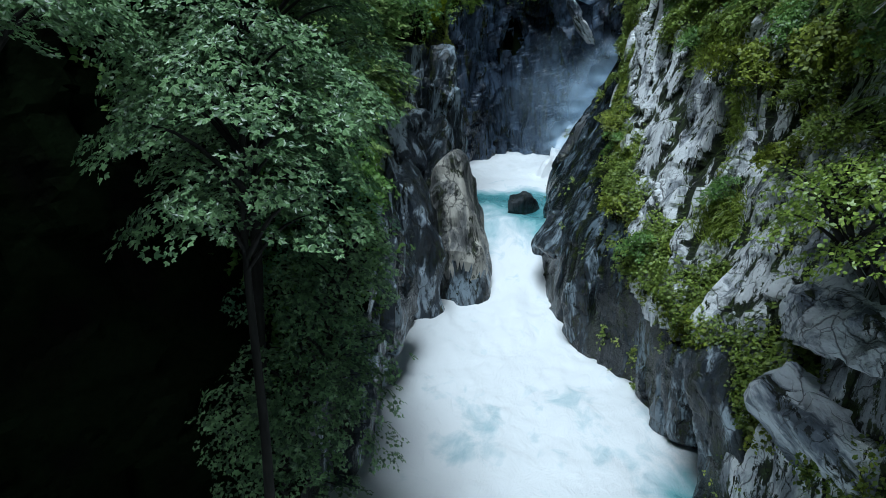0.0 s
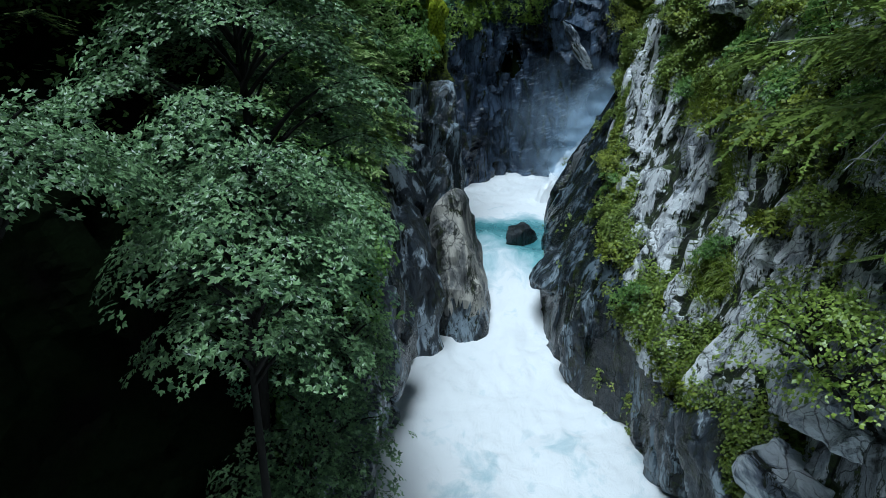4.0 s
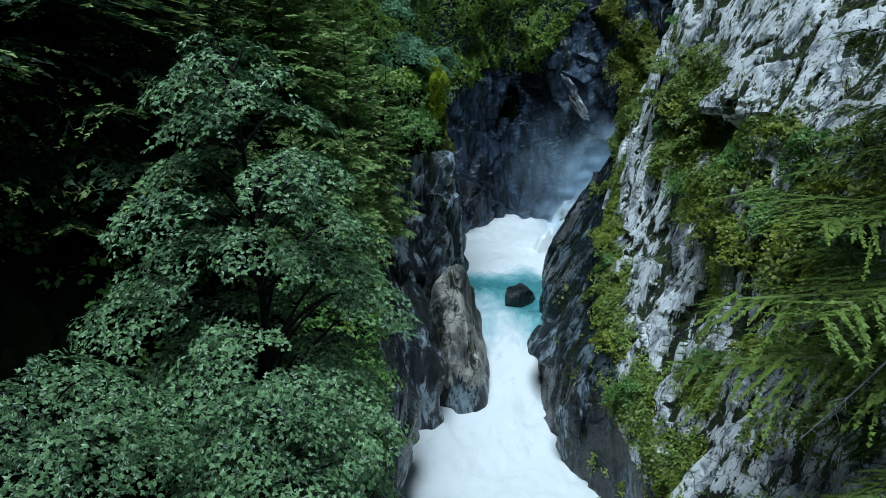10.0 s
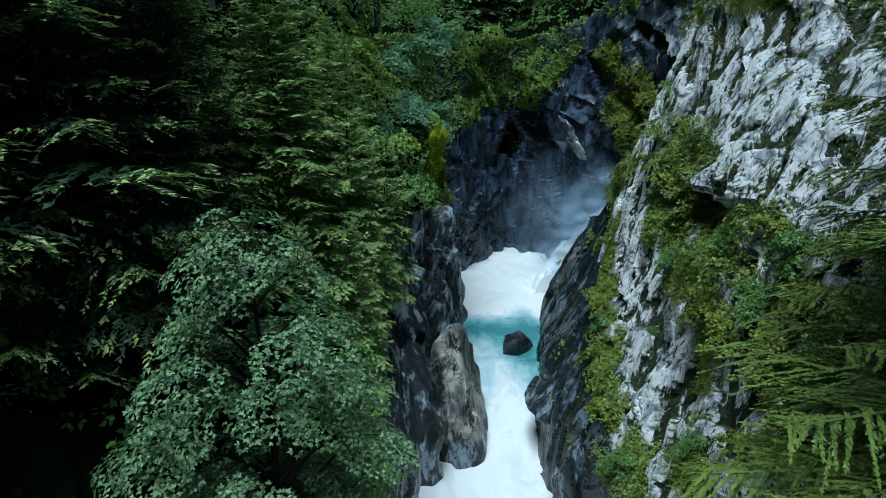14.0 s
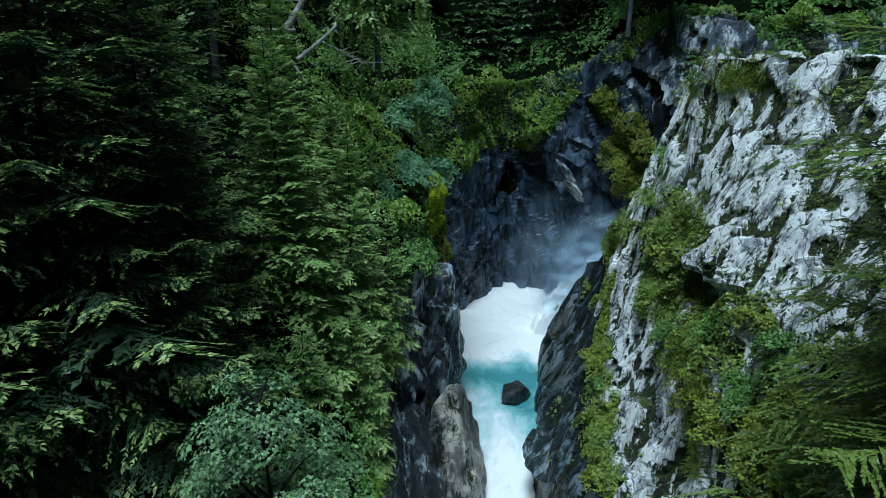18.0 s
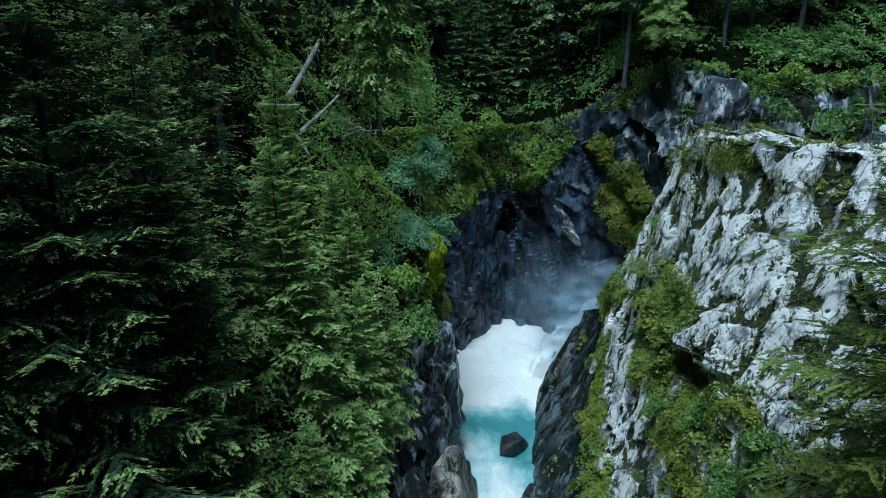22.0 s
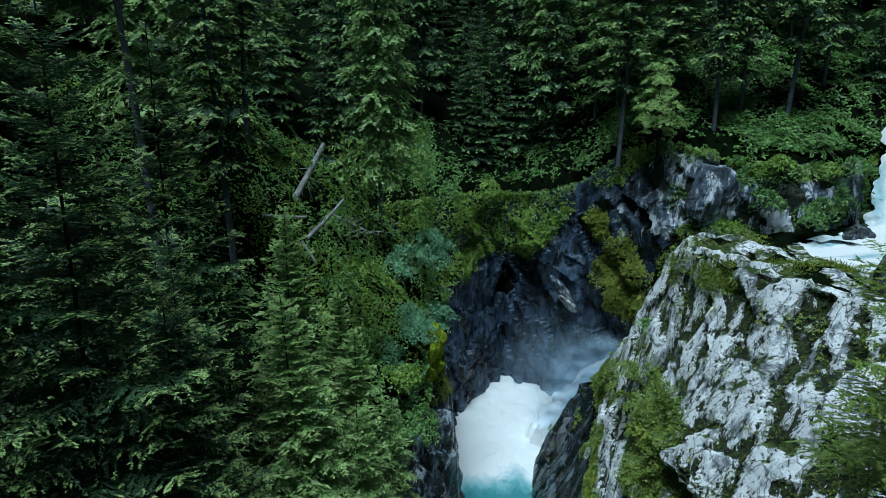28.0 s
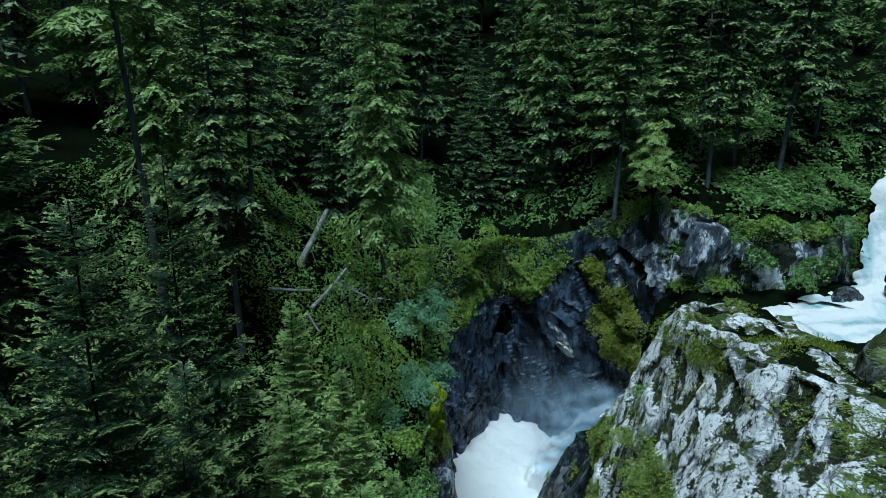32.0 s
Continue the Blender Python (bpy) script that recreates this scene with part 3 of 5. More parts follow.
def merge(pieces):
    vs, fs, at = [], [], 0
    for v, f in pieces:
        vs.append(v)
        fs.append(f + at)
        at += len(v)
    return np.concatenate(vs), np.concatenate(fs)


def diamond(length, width, dip=0.0):
    return np.array([[0, 0, 0], [length * 0.45, width, dip * 0.3], [length, 0, dip], [length * 0.45, -width, dip * 0.3]])


def leaf_cluster(rng, leaves=5):
    """A twig's end with lobed leaves spreading from it: each leaf three lobes on one stalk."""
    vs, fs, at = [], [], 0
    for i in range(leaves):
        az = 2 * math.pi * (i + rng.uniform(-0.25, 0.25)) / leaves
        out = 0.55 * rng.uniform(0.7, 1.2)
        tilt = rng.uniform(0.15, 0.6)
        size = rng.uniform(0.75, 1.15)
        base = np.array([0.0, 0, 0])
        V = [base]
        F = []
        for a, l, w in ((0, 1.0, 0.24), (0.85, 0.78, 0.22), (-0.85, 0.78, 0.22)):
            c, s = math.cos(a), math.sin(a)
            for px, py in ((l * 0.5, w), (l, 0.0), (l * 0.5, -w)):
                V.append(np.array([px * c - py * s, px * s + py * c, -0.12 * abs(py) / w]))
            k = len(V)
            F.append((0, k - 1, k - 2, k - 3))
        V = np.array(V) * size * 0.62 + (out * 0.75, 0, 0)
        V[:, 2] -= tilt * V[:, 0] * 0.6
        ca, sa = math.cos(az), math.sin(az)
        V = np.stack([V[:, 0] * ca - V[:, 1] * sa, V[:, 0] * sa + V[:, 1] * ca, V[:, 2] + rng.uniform(-0.12, 0.12)], 1)
        vs.append(V)
        fs.append(np.array(F) + at)
        at += len(V)
    return np.concatenate(vs), np.concatenate(fs)


def simple_cluster(rng, leaves=4, w=0.32):
    vs, fs = [], []
    for i in range(leaves):
        az, tilt = rng.uniform(0, 6.28), rng.uniform(-0.5, 0.3)
        d = diamond(1.0, w, tilt) * rng.uniform(0.6, 1.1) + (0.12, 0, rng.uniform(-0.25, 0.25))
        ca, sa = math.cos(az), math.sin(az)
        vs.append(np.stack([d[:, 0] * ca - d[:, 1] * sa, d[:, 0] * sa + d[:, 1] * ca, d[:, 2]], 1))
        fs.append(np.arange(4)[None] + 4 * i)
    return np.concatenate(vs), np.concatenate(fs)


def leaves_at(rng, places, normals, size, kind="lobed", jitter=0.35):
    """Leaf clusters of three patterns, strewn at places."""
    out = []
    pick = rng.integers(0, 3, len(places))
    for k in range(3):
        m = pick == k
        if not m.any():
            continue
        tv, tf = leaf_cluster(rng) if kind == "lobed" else simple_cluster(rng)
        nn = normals[m] + rng.normal(0, jitter, (m.sum(), 3))
        out.append(scatter(tv, tf, places[m], frame_from(nn, rng.uniform(0, 6.28, m.sum())), size * rng.uniform(0.75, 1.2, m.sum())))
    return merge(out)


def bough_leaves(rng, centres, radii, axis, per_area, dome=0.45):
    """Places and normals of leaf clusters over domed boughs."""
    ps, ns = [], []
    for c, r in zip(centres, radii):
        n = max(6, int(per_area * r * r))
        rr, az = r * np.sqrt(rng.uniform(0, 1, n)), rng.uniform(0, 6.28, n)
        out = np.array([c[0] - axis[0], c[1] - axis[1], 0.0])
        out /= np.linalg.norm(out) + 1e-6
        p = np.stack([rr * np.cos(az), rr * np.sin(az), -dome * rr ** 2 / r + rng.normal(0, 0.07 * r, n)], 1)
        p[:, 2] -= 0.35 * (p @ out)
        nrm = np.stack([0.5 * np.cos(az) * rr / r + 0.5 * out[0], 0.5 * np.sin(az) * rr / r + 0.5 * out[1], np.full(n, 0.9)], 1)
        ps.append(p + c)
        ns.append(nrm)
    return np.concatenate(ps), np.concatenate(ns)


def maple(name, base, top, profile, boughs, per_area, size, leaf, seed, label, lean=(0, 0), kind="lobed"):
    """A broadleaf tree: curved trunk, a limb to each bough, lobed leaves in layered sprays.
    profile: crown radius at five even heights from the crown's foot to its top."""
    rng = np.random.default_rng(seed)
    thing = tagged(new(name), label, "tree")
    thing.location = base
    h = top
    t = np.linspace(0, 1, 12)
    trunk = np.stack([lean[0] * t ** 1.5 + 0.15 * np.sin(5 * t + seed), lean[1] * t ** 1.5 + 0.15 * np.cos(4 * t + seed), h * 0.94 * t], 1)
    part_of("trunk", mesh_of("trunk", *tube(trunk, 0.02 + 0.009 * h * (1 - t) ** 0.8, 9), [BARK_DARK], smooth=True), thing)
    z0 = profile[0]
    u = np.sort(rng.uniform(0, 1, boughs) ** 0.85)
    env = np.interp(u, np.linspace(0, 1, 5), profile[1])
    az = np.arange(boughs) * 2.399 + rng.uniform(-0.5, 0.5, boughs)
    rad = env * rng.uniform(0.2, 1.0, boughs) ** 0.6
    zz = z0 + u * (h - z0)
    ax = np.stack([np.interp(zz, trunk[:, 2], trunk[:, 0]), np.interp(zz, trunk[:, 2], trunk[:, 1])], 1)
    centres = np.stack([ax[:, 0] + rad * np.cos(az), ax[:, 1] + rad * np.sin(az), zz], 1)
    br = np.clip(0.3 * env + 0.3, 0.4, 1.25) * rng.uniform(0.7, 1.2, boughs)
    limbs = []
    for c, a, r in zip(centres, ax, rad):
        foot = np.array([a[0], a[1], max(0.8, c[2] - 0.55 * r - 0.3)])
        k = np.linspace(0, 1, 6)[:, None]
        path = foot + (c - foot) * k + np.array([0, 0, 0.18 * r]) * np.sin(math.pi * k)
        limbs.append(tube(path, np.linspace(0.035 + 0.012 * r, 0.008, 6), 5))
    tagged(part_of("branchwork", mesh_of("branchwork", *merge(limbs), [BARK_DARK], smooth=True), thing), kind="stuff")
    ps, ns = bough_leaves(rng, centres, br, (0, 0), per_area, 0.42)
    part_of("crown", mesh_of("crown", *leaves_at(rng, ps, ns, size, kind), [leaf]), thing)
    return thing


def spray(rng, n, sub, wide=1.0, main=0.008, lit=0.5, hang=(0.0, 0.55)):
    """One spruce branch of unit length along x: a flat fan of side twigs, each fringed with short needled shoots. Returns places, faces, and which are this year's shoots."""
    vs, young = [], []

    def add(base, az, l, w, roll, dip, tip):
        d = np.array([[0.0, -w * 0.55, 0], [l * 0.15, w, 0], [l, 0, 0]]) if rng.uniform() < 0.5 else np.array([[l * 0.15, -w, 0], [0.0, w * 0.55, 0], [l, 0, 0]])
        cr, sr = math.cos(roll), math.sin(roll)
        d = np.stack([d[:, 0], d[:, 1] * cr, d[:, 1] * sr + dip * d[:, 0]], 1)
        ca, sa = math.cos(az), math.sin(az)
        vs.append(np.stack([d[:, 0] * ca - d[:, 1] * sa, d[:, 0] * sa + d[:, 1] * ca, d[:, 2]], 1) + base)
        young.append(tip)
    unit = min((0.8 if sub < 20 else 0.64) / (sub + 1), 0.15)
    for i in range(n):
        for side in (-1, 1):
            s = 0.06 + 0.88 * (i + rng.uniform(0, 0.95)) / n
            l = (0.34 * (1 - s) ** 0.6 + 0.08) * rng.uniform(0.5, 1.3)
            az = side * rng.uniform(0.65, 1.15)
            sink = -rng.uniform(*hang)
            lift = rng.uniform(-0.03, 0.03)
            fresh = rng.uniform() < lit
            base = np.array([s, 0, lift])
            add(base, az, l, main, rng.uniform(-0.5, 0.5), sink, False)
            for j in range(sub):
                k = (j + rng.uniform(0.2, 1.0)) / sub
                b2 = base + np.array([math.cos(az) * l * k, math.sin(az) * l * k, sink * l * k])
                size = unit * (1.15 - 0.35 * k) * rng.uniform(0.7, 1.5) * (0.75 + 0.7 * l)
                turn = (0.75 if j % 2 else -0.75) * rng.uniform(0.3 - hang[0], 1.35) if k < 0.93 else rng.uniform(-0.2, 0.2)
                add(b2, az + turn, size, 0.19 * size * wide * rng.uniform(0.7, 1.3), rng.uniform(-0.5, 0.5) * (1 + hang[1]), rng.uniform(-0.4 - 0.8 * hang[0], 0.1 + 0.8 * hang[0]), (k > 0.66 and fresh) or (b2[0] > 0.78 and rng.uniform() < lit + 0.2))
    add(np.array([0.0, 0, 0]), 0.0, 1.0, 0.5 * main, 0.3, 0.0, False)
    for j in range(sub):
        k = (j + rng.uniform()) / sub
        add(np.array([0.15 + 0.8 * k, 0, 0]), rng.uniform(-0.9, 0.9), unit * rng.uniform(0.7, 1.3), 0.17 * unit * wide, rng.uniform(-0.5, 0.5), rng.uniform(-0.2, 0.3), k > 0.8)
    V = np.array(vs)
    return V.reshape(-1, 3), np.arange(len(V) * 3).reshape(-1, 3), np.array(young)


def spruce(name, height, radius, branches, n, sub, seed, foot=0.1, label="", bark=None, sag=0.25, power=0.8, wide=1.3, needles=None, tips=None, lit=0.5, hang=(0.0, 0.55)):
    """A spruce: straight tapered trunk, drooping whorled branches with hanging twigs, dead sticks below the crown."""
    rng = np.random.default_rng(seed)
    thing = tagged(new(name), label, "tree")
    t = np.linspace(0, 1, 14)
    path = np.stack([0.12 * np.sin(3 * t + seed), 0.12 * np.cos(2.5 * t + seed), height * t], 1)
    part_of("trunk", mesh_of("trunk", *tube(path, 0.02 + (0.007 if bark else 0.004) * height * (1 - t), 9), [bark or BARK_DARK], smooth=True), thing)
    blade = 0.011 if sub > 14 else 0.016
    sprays = [spray(rng, n, sub, wide, blade, lit, hang) for _ in range(4)]
    short = [spray(rng, max(5, 2 * n // 3), max(3, 2 * sub // 3), wide, blade, lit, hang) for _ in range(3)]
    vs, fs, ix, at = [], [], [], 0
    for b in range(branches):
        ring = b // 6
        u = foot + (0.985 - foot) * min(1.0, (6 * ring + rng.normal(0, 0.9) + 3) / branches) ** 0.8
        k = max(0.0, (u - foot) / (1 - foot))
        l = radius * ((1 - k) ** power * 0.95 + 0.05) * rng.uniform(0.62, 1.12) * min(1.0, 0.55 + k * 5)
        V, F, young = sprays[b % 4] if l > 0.55 * radius else short[b % 3]
        rise = -0.02 + 0.7 * k ** 1.7 + rng.uniform(-0.10, 0.10)
        x, y, z = V[:, 0], V[:, 1] * rng.uniform(0.85, 1.25), V[:, 2]
        up = rise * x - (sag + 0.10 * (1 - k)) * x ** 2 + 0.12 * x ** 4 - 0.18 * np.abs(y) * (1 - k)
        az = (b % 6) * 1.047 + ring * 0.61 + rng.uniform(-0.3, 0.3)
        twist = rng.uniform(-0.25, 0.25)
        x2, y2 = x + twist * y * y, y + twist * x * x
        ca, sa = math.cos(az), math.sin(az)
        vs.append(np.stack([l * (x2 * ca - y2 * sa), l * (x2 * sa + y2 * ca), l * (z + up) + u * height], 1))
        fs.append(F + at)
        ix.append(young.astype(int))
        at += len(V)
    part_of("crown", mesh_of("crown", np.concatenate(vs), np.concatenate(fs), [needles or SPRUCE, tips or SPRUCE_TIP], np.concatenate(ix)), thing)
    sticks = []
    for b in range(14):
        u = rng.uniform(0.04, foot + 0.25)
        az, l = rng.uniform(0, 6.28), radius * rng.uniform(0.25, 0.7)
        k = np.linspace(0, 1, 5)[:, None]
        d = np.array([math.cos(az), math.sin(az), -0.15])
        sticks.append(tube(np.array([0, 0, u * height]) + d * l * k + np.array([0, 0, -0.25 * l]) * k ** 2, np.linspace(0.028, 0.006, 5), 4))
    tagged(part_of("deadwood", mesh_of("deadwood", *merge(sticks), [BARK_DARK]), thing), kind="stuff")
    return thing


def shrub(name, radius, height, leaf, seed, label, size=0.14, count=420, kind="simple", category="shrub"):
    rng = np.random.default_rng(seed)
    thing = tagged(new(name), label, category)
    lumps = 9
    c = np.stack([rng.normal(0, 0.42 * radius, lumps), rng.normal(0, 0.42 * radius, lumps), height * rng.uniform(0.25, 0.85, lumps)], 1)
    r = radius * rng.uniform(0.3, 0.62, lumps)
    ps, ns = bough_leaves(rng, c, r, (0, 0), count / max(1e-3, (r ** 2).sum()), 0.75)
    part_of("foliage", mesh_of("foliage", *leaves_at(rng, ps, ns, size, kind, 0.5), [leaf]), thing)
    stems = [tube(np.array([0, 0, -0.3]) + (q - np.array([0, 0, -0.3])) * np.linspace(0, 1, 5)[:, None] ** (1, 1, 0.8), np.linspace(0.03, 0.008, 5), 4) for q in c]
    tagged(part_of("stemwork", mesh_of("stemwork", *merge(stems), [BARK_DARK]), thing), kind="stuff")
    return thing


def put(ob, first, x, y, z, turn=0.0, scale=1.0, tilt=(0, 0), tall=1.0):
    """Place a built thing the first time, a copy after that."""
    m = pose(x, y, z, tilt[0], tilt[1], turn) @ Matrix.Diagonal((scale, scale, scale * tall, 1))
    if first:
        ob.matrix_basis = m
        return ob
    return copy_thing(ob, m)


def land(x, y):
    return float(ground_z(np.array([float(x)]), np.array([float(y)]))[0])


def plant(variants, rows, group="", sink=0.25):
    """Set copies of the variants at (x, y, z or None for the land's height, scale)."""
    used = set()
    rng = np.random.default_rng(len(rows) + 17)
    for i, (x, y, z, s) in enumerate(rows):
        v = variants[i % len(variants)]
        z = land(x, y) - sink if z is None else z
        ob = put(v, v.name not in used, x, y, z, rng.uniform(0, 360), s, (rng.uniform(-2, 2), rng.uniform(-2, 2)), rng.uniform(0.92, 1.08))
        used.add(v.name)
        if group:
            tagged(ob, group=group)


# ---- large trees of the left bank ----
near_spruce = [spruce("spruce", 27, 4.6, 165, 18, 18, 1, 0.04, "tall dark spruce with drooping branches tipped in fresh green", sag=0.10, power=0.55, wide=1.8),
               spruce("spruce", 27, 4.2, 165, 18, 18, 2, 0.05, "tall dark spruce with long flat branch sprays on a steep bank", sag=0.16, power=0.52, wide=1.8)]
plant(near_spruce, [(-9.6, 15.5, 1.5, 1.02), (-12.5, 12.0, 2.0, 1.08), (-10.8, 24.5, 3.0, 0.97), (-14.5, 20.0, 6.0, 1.05), (-9.0, 20.5, -1.0, 0.8), (-8.0, 17.6, -2.0, 0.72)], "spruces on the left bank")
dense_spruce = [spruce("spruce", 18, 3.9, 200, 12, 8, 3, 0.0, "dense young spruce with a full cone of light-tipped branches", sag=0.24, power=0.68, wide=1.7, needles=SPRUCE_LIGHT, lit=0.7),
                spruce("spruce", 9, 2.2, 120, 9, 7, 4, 0.02, "small dense spruce leaning over the rock wall", sag=0.24, power=0.55, wide=1.7, needles=SPRUCE_LIGHT, lit=0.7)]
plant(dense_spruce, [(-6.3, 26.5, -1.5, 1.0), (-3.3, 33.6, -2.4, 1.0), (-7.6, 30.0, 0.5, 1.0), (-4.6, 30.0, -3.0, 1.25), (-4.9, 32.5, -2.0, 0.8), (-3.6, 25.6, -4.0, 0.9), (-6.0, 35.0, 1.0, 0.75), (-5.4, 23.4, -3.0, 0.8)], "young spruces on the left bank")
tall_spruce = [spruce("spruce", 32, 3.8, 170, 10, 7, 5, 0.10, "tall grey-trunked spruce with hanging branches at the gorge rim", BARK, 0.35, 0.55, 2.0, needles=SPRUCE_LIGHT, lit=0.3, hang=(0.2, 1.2)),
               spruce("spruce", 30, 3.2, 140, 9, 7, 6, 0.2, "tall spruce with a long bare grey trunk below its crown", BARK, 0.3, 0.6, 2.4),
               spruce("spruce", 28, 3.0, 130, 9, 7, 7, 0.22, "slender forest spruce with thin dead lower branches", BARK, 0.3, 0.65, 2.4)]
plant(tall_spruce, [(-4.9, 51.2, 13.6, 1.0), (16.3, 58.2, 17.2, 1.0), (23.6, 55.6, 18.4, 1.0), (11.3, 76.6, None, 1.0), (21.2, 60.0, 19.5, 1.0),
                    (26.6, 57.4, 18.2, 1.0), (12.6, 78.0, None, 1.0), (30.5, 57.0, 20.5, 1.0), (-12.5, 36.5, 13.5, 1.0), (-18.0, 40.0, 19.0, 1.0), (-14.0, 46.0, 18.0, 0.95)], "tall spruces along the gorge rim")
bare_spruce = spruce("spruce", 36, 3.4, 60, 9, 7, 25, 0.66, "tall spruce with a long bare blue-grey trunk", BARK, 0.3, 0.6, 2.0, needles=SPRUCE_LIGHT)
put(bare_spruce, True, -13.0, 29.0, 8.5, 40, 1.0, (2, -3))
rng = np.random.default_rng(5)
rows = []
for _ in range(1500):
    x, y = rng.uniform(-32, 56), 28 + 80 * rng.uniform() ** 1.1
    by = float(back_y(np.array([min(max(x, -6.0), 46.0)]), np.array([20.0]))[0])
    if (x > -3 and y < by + 4) or (x <= -3 and y < 55 and x > -18) or (x > 28 and y < 58):
        continue
    if all((x - r[0]) ** 2 + (y - r[1]) ** 2 > 8.5 for r in rows):
        rows.append((x, y, None, rng.uniform(0.75, 1.1)))
forest_spruce = [spruce("spruce", 27, 3.6, 100, 8, 5, 8, 0.06, "forest spruce with a full green crown", BARK, 0.3, 0.55, 2.0, needles=SPRUCE_LIGHT, tips=SPRUCE_LIGHT, lit=0.5, hang=(0.1, 0.9)),
                 spruce("spruce", 25, 3.3, 95, 8, 5, 9, 0.14, "forest spruce with a grey trunk showing under its crown", BARK, 0.35, 0.55, 2.0, tips=SPRUCE_LIGHT, lit=0.5, hang=(0.1, 0.9)),
                 spruce("spruce", 11, 2.6, 75, 7, 5, 10, 0.0, "young forest spruce branched down to the ground", BARK, 0.3, 0.65, 2.2, tips=SPRUCE_LIGHT, lit=0.5)]
gap_spruce = spruce("spruce", 10, 2.4, 70, 6, 4, 19, 0.0, "young spruce standing in a gap of the forest", BARK, 0.3, 0.65, 2.2, tips=SPRUCE_LIGHT, lit=0.5)
plant([gap_spruce], [(4.5, 70.5, None, 1.0), (7.0, 73.0, None, 0.8), (9.5, 71.5, None, 1.1), (12.0, 70.0, None, 0.8), (6.0, 77.0, None, 1.1), (14.0, 74.0, None, 1.0), (2.0, 72.0, None, 0.9), (9.0, 77.5, None, 0.9)], "young spruces in the forest gap")
# First five: spruces out of view, added to shade the near left bank.
plant(forest_spruce, [(-10.5, 1.0, 0.0, 1.05), (-14.0, 6.5, 2.0, 1.0), (-8.5, -5.0, -3.0, 1.05), (-7.6, 1.2, -4.0, 1.0), (-5.6, -4.0, -6.0, 1.05)] + rows[:108], "forest of spruces on the slope")

# ---- broadleaf trees on the left bank ----
maple("maple", (-4.3, 13.8, -9.5), 16.9, (7.9, (2.8, 3.5, 3.0, 2.1, 0.9)), 60, 80, 0.195, MAPLE, 11, "broad leafy maple with pale green lobed leaves in layers")
maple("maple", (-8.9, 9.3, -8.5), 10.4, (9.3, (2.0, 2.2, 2.0, 1.5, 0.6)), 20, 64, 0.19, MAPLE, 12, "low maple spreading leafy boughs beside a taller one", (2.3, 0.3))
maple("maple", (-3.6, 10.6, -10.0), 11.0, (7.6, (1.6, 1.9, 1.9, 1.5, 0.5)), 36, 64, 0.19, MAPLE, 13, "small maple with bright green young leaves", (0.6, -0.2))
maple("maple", (-4.2, 16.2, -9.5), 8.4, (2.0, (1.4, 1.8, 1.8, 1.4, 0.6)), 46, 36, 0.17, TEAL, 14, "small maple hanging over the foaming water", (1.3, 0.2))
maple("maple", (-4.3, 14.6, -11.6), 8.2, (1.0, (1.6, 2.1, 2.2, 1.8, 0.7)), 64, 50, 0.18, MAPLE, 15, "low maple leaning over the rock wall above the pool", (1.9, -0.6))


# ---- rocks that stand free of the walls ----


def rock_mesh(name, half, mat, seed, cuts=14, relief=0.16, level=5, sharp=26, wet=None):
    """A block broken along planes, its edges worn, with finer chips."""
    rng = np.random.default_rng(seed)
    bm = bmesh.new()
    bmesh.ops.create_icosphere(bm, subdivisions=level, radius=1.0)
    d = np.array([v.co[:] for v in bm.verts])
    f = np.array([[v.index for v in q.verts] for q in bm.faces])
    bm.free()
    n = rng.normal(0, 1, (cuts, 3))
    n /= np.linalg.norm(n, axis=1, keepdims=True)
    off = rng.uniform(0.62, 0.95, cuts)
    reach = off[None] / np.maximum(d @ n.T, 0.05)
    r = -np.log(np.exp(-sharp * np.minimum(reach, 1.25)).sum(1) + np.exp(-sharp * 1.12)) / sharp
    p = d * r[:, None] * np.asarray(half)
    big = max(half)
    p = p + d * (relief * big * (0.36 * facets(p / (0.55 * big) + seed, seed, 1.2) + 0.16 * facets(p / (0.2 * big), seed + 3, 1.2) + 0.12 * fbm(p * 2, 3, seed)))[:, None]
    if wet is not None:
        c = p[f].mean(1)
        return mesh_of(name, p, f, [mat, ROCK_DARK], (c[:, 2] + 0.5 * c[:, 0] < wet + 1.8 * vnoise(c * 0.7, seed) + 1.4 * vnoise(c * 2.3, seed + 2)).astype(int))
    return mesh_of(name, p, f, [mat])


def rock(name, place, half, mat, seed, label, turn=(0, 0, 0), **kw):
    ob = new(name, rock_mesh(name, half, mat, seed, **kw))
    ob.matrix_basis = pose(*place, *turn)
    return tagged(ob, label, "rock")


rock("boulder", (5.45, 42.9, -9.1), (1.4, 1.2, 1.25), ROCK_WET, 4, "dark wet boulder standing in the turquoise pool", (0, 8, 20), level=4)
rock("rock_nose", (0.7, 35.9, -12.6), (2.3, 2.6, 7.4), ROCK_TAN, 16, "tan water-worn rock nose beside the white chute", (4, -4, 12), wet=2.6, relief=0.14, cuts=8, sharp=40)
rock("rock_outcrop", (-2.4, 33.2, -11.0), (2.2, 2.4, 8.4), ROCK_STREAK, 8, "dark rock outcrop with white quartz streaks", (6, 4, -8), cuts=9, sharp=50, relief=0.2)
rock("rock_outcrop", (-0.5, 43.0, -4.0), (2.2, 2.9, 5.2), ROCK_DARK, 12, "dark wet rock buttress above the basin", (3, 7, 5), cuts=10, sharp=44, relief=0.2)
rock("rock_outcrop", (-0.9, 39.4, -7.5), (2.2, 2.4, 4.6), ROCK_DARK, 13, "dark rounded rock step below the buttress", (0, 5, 30))
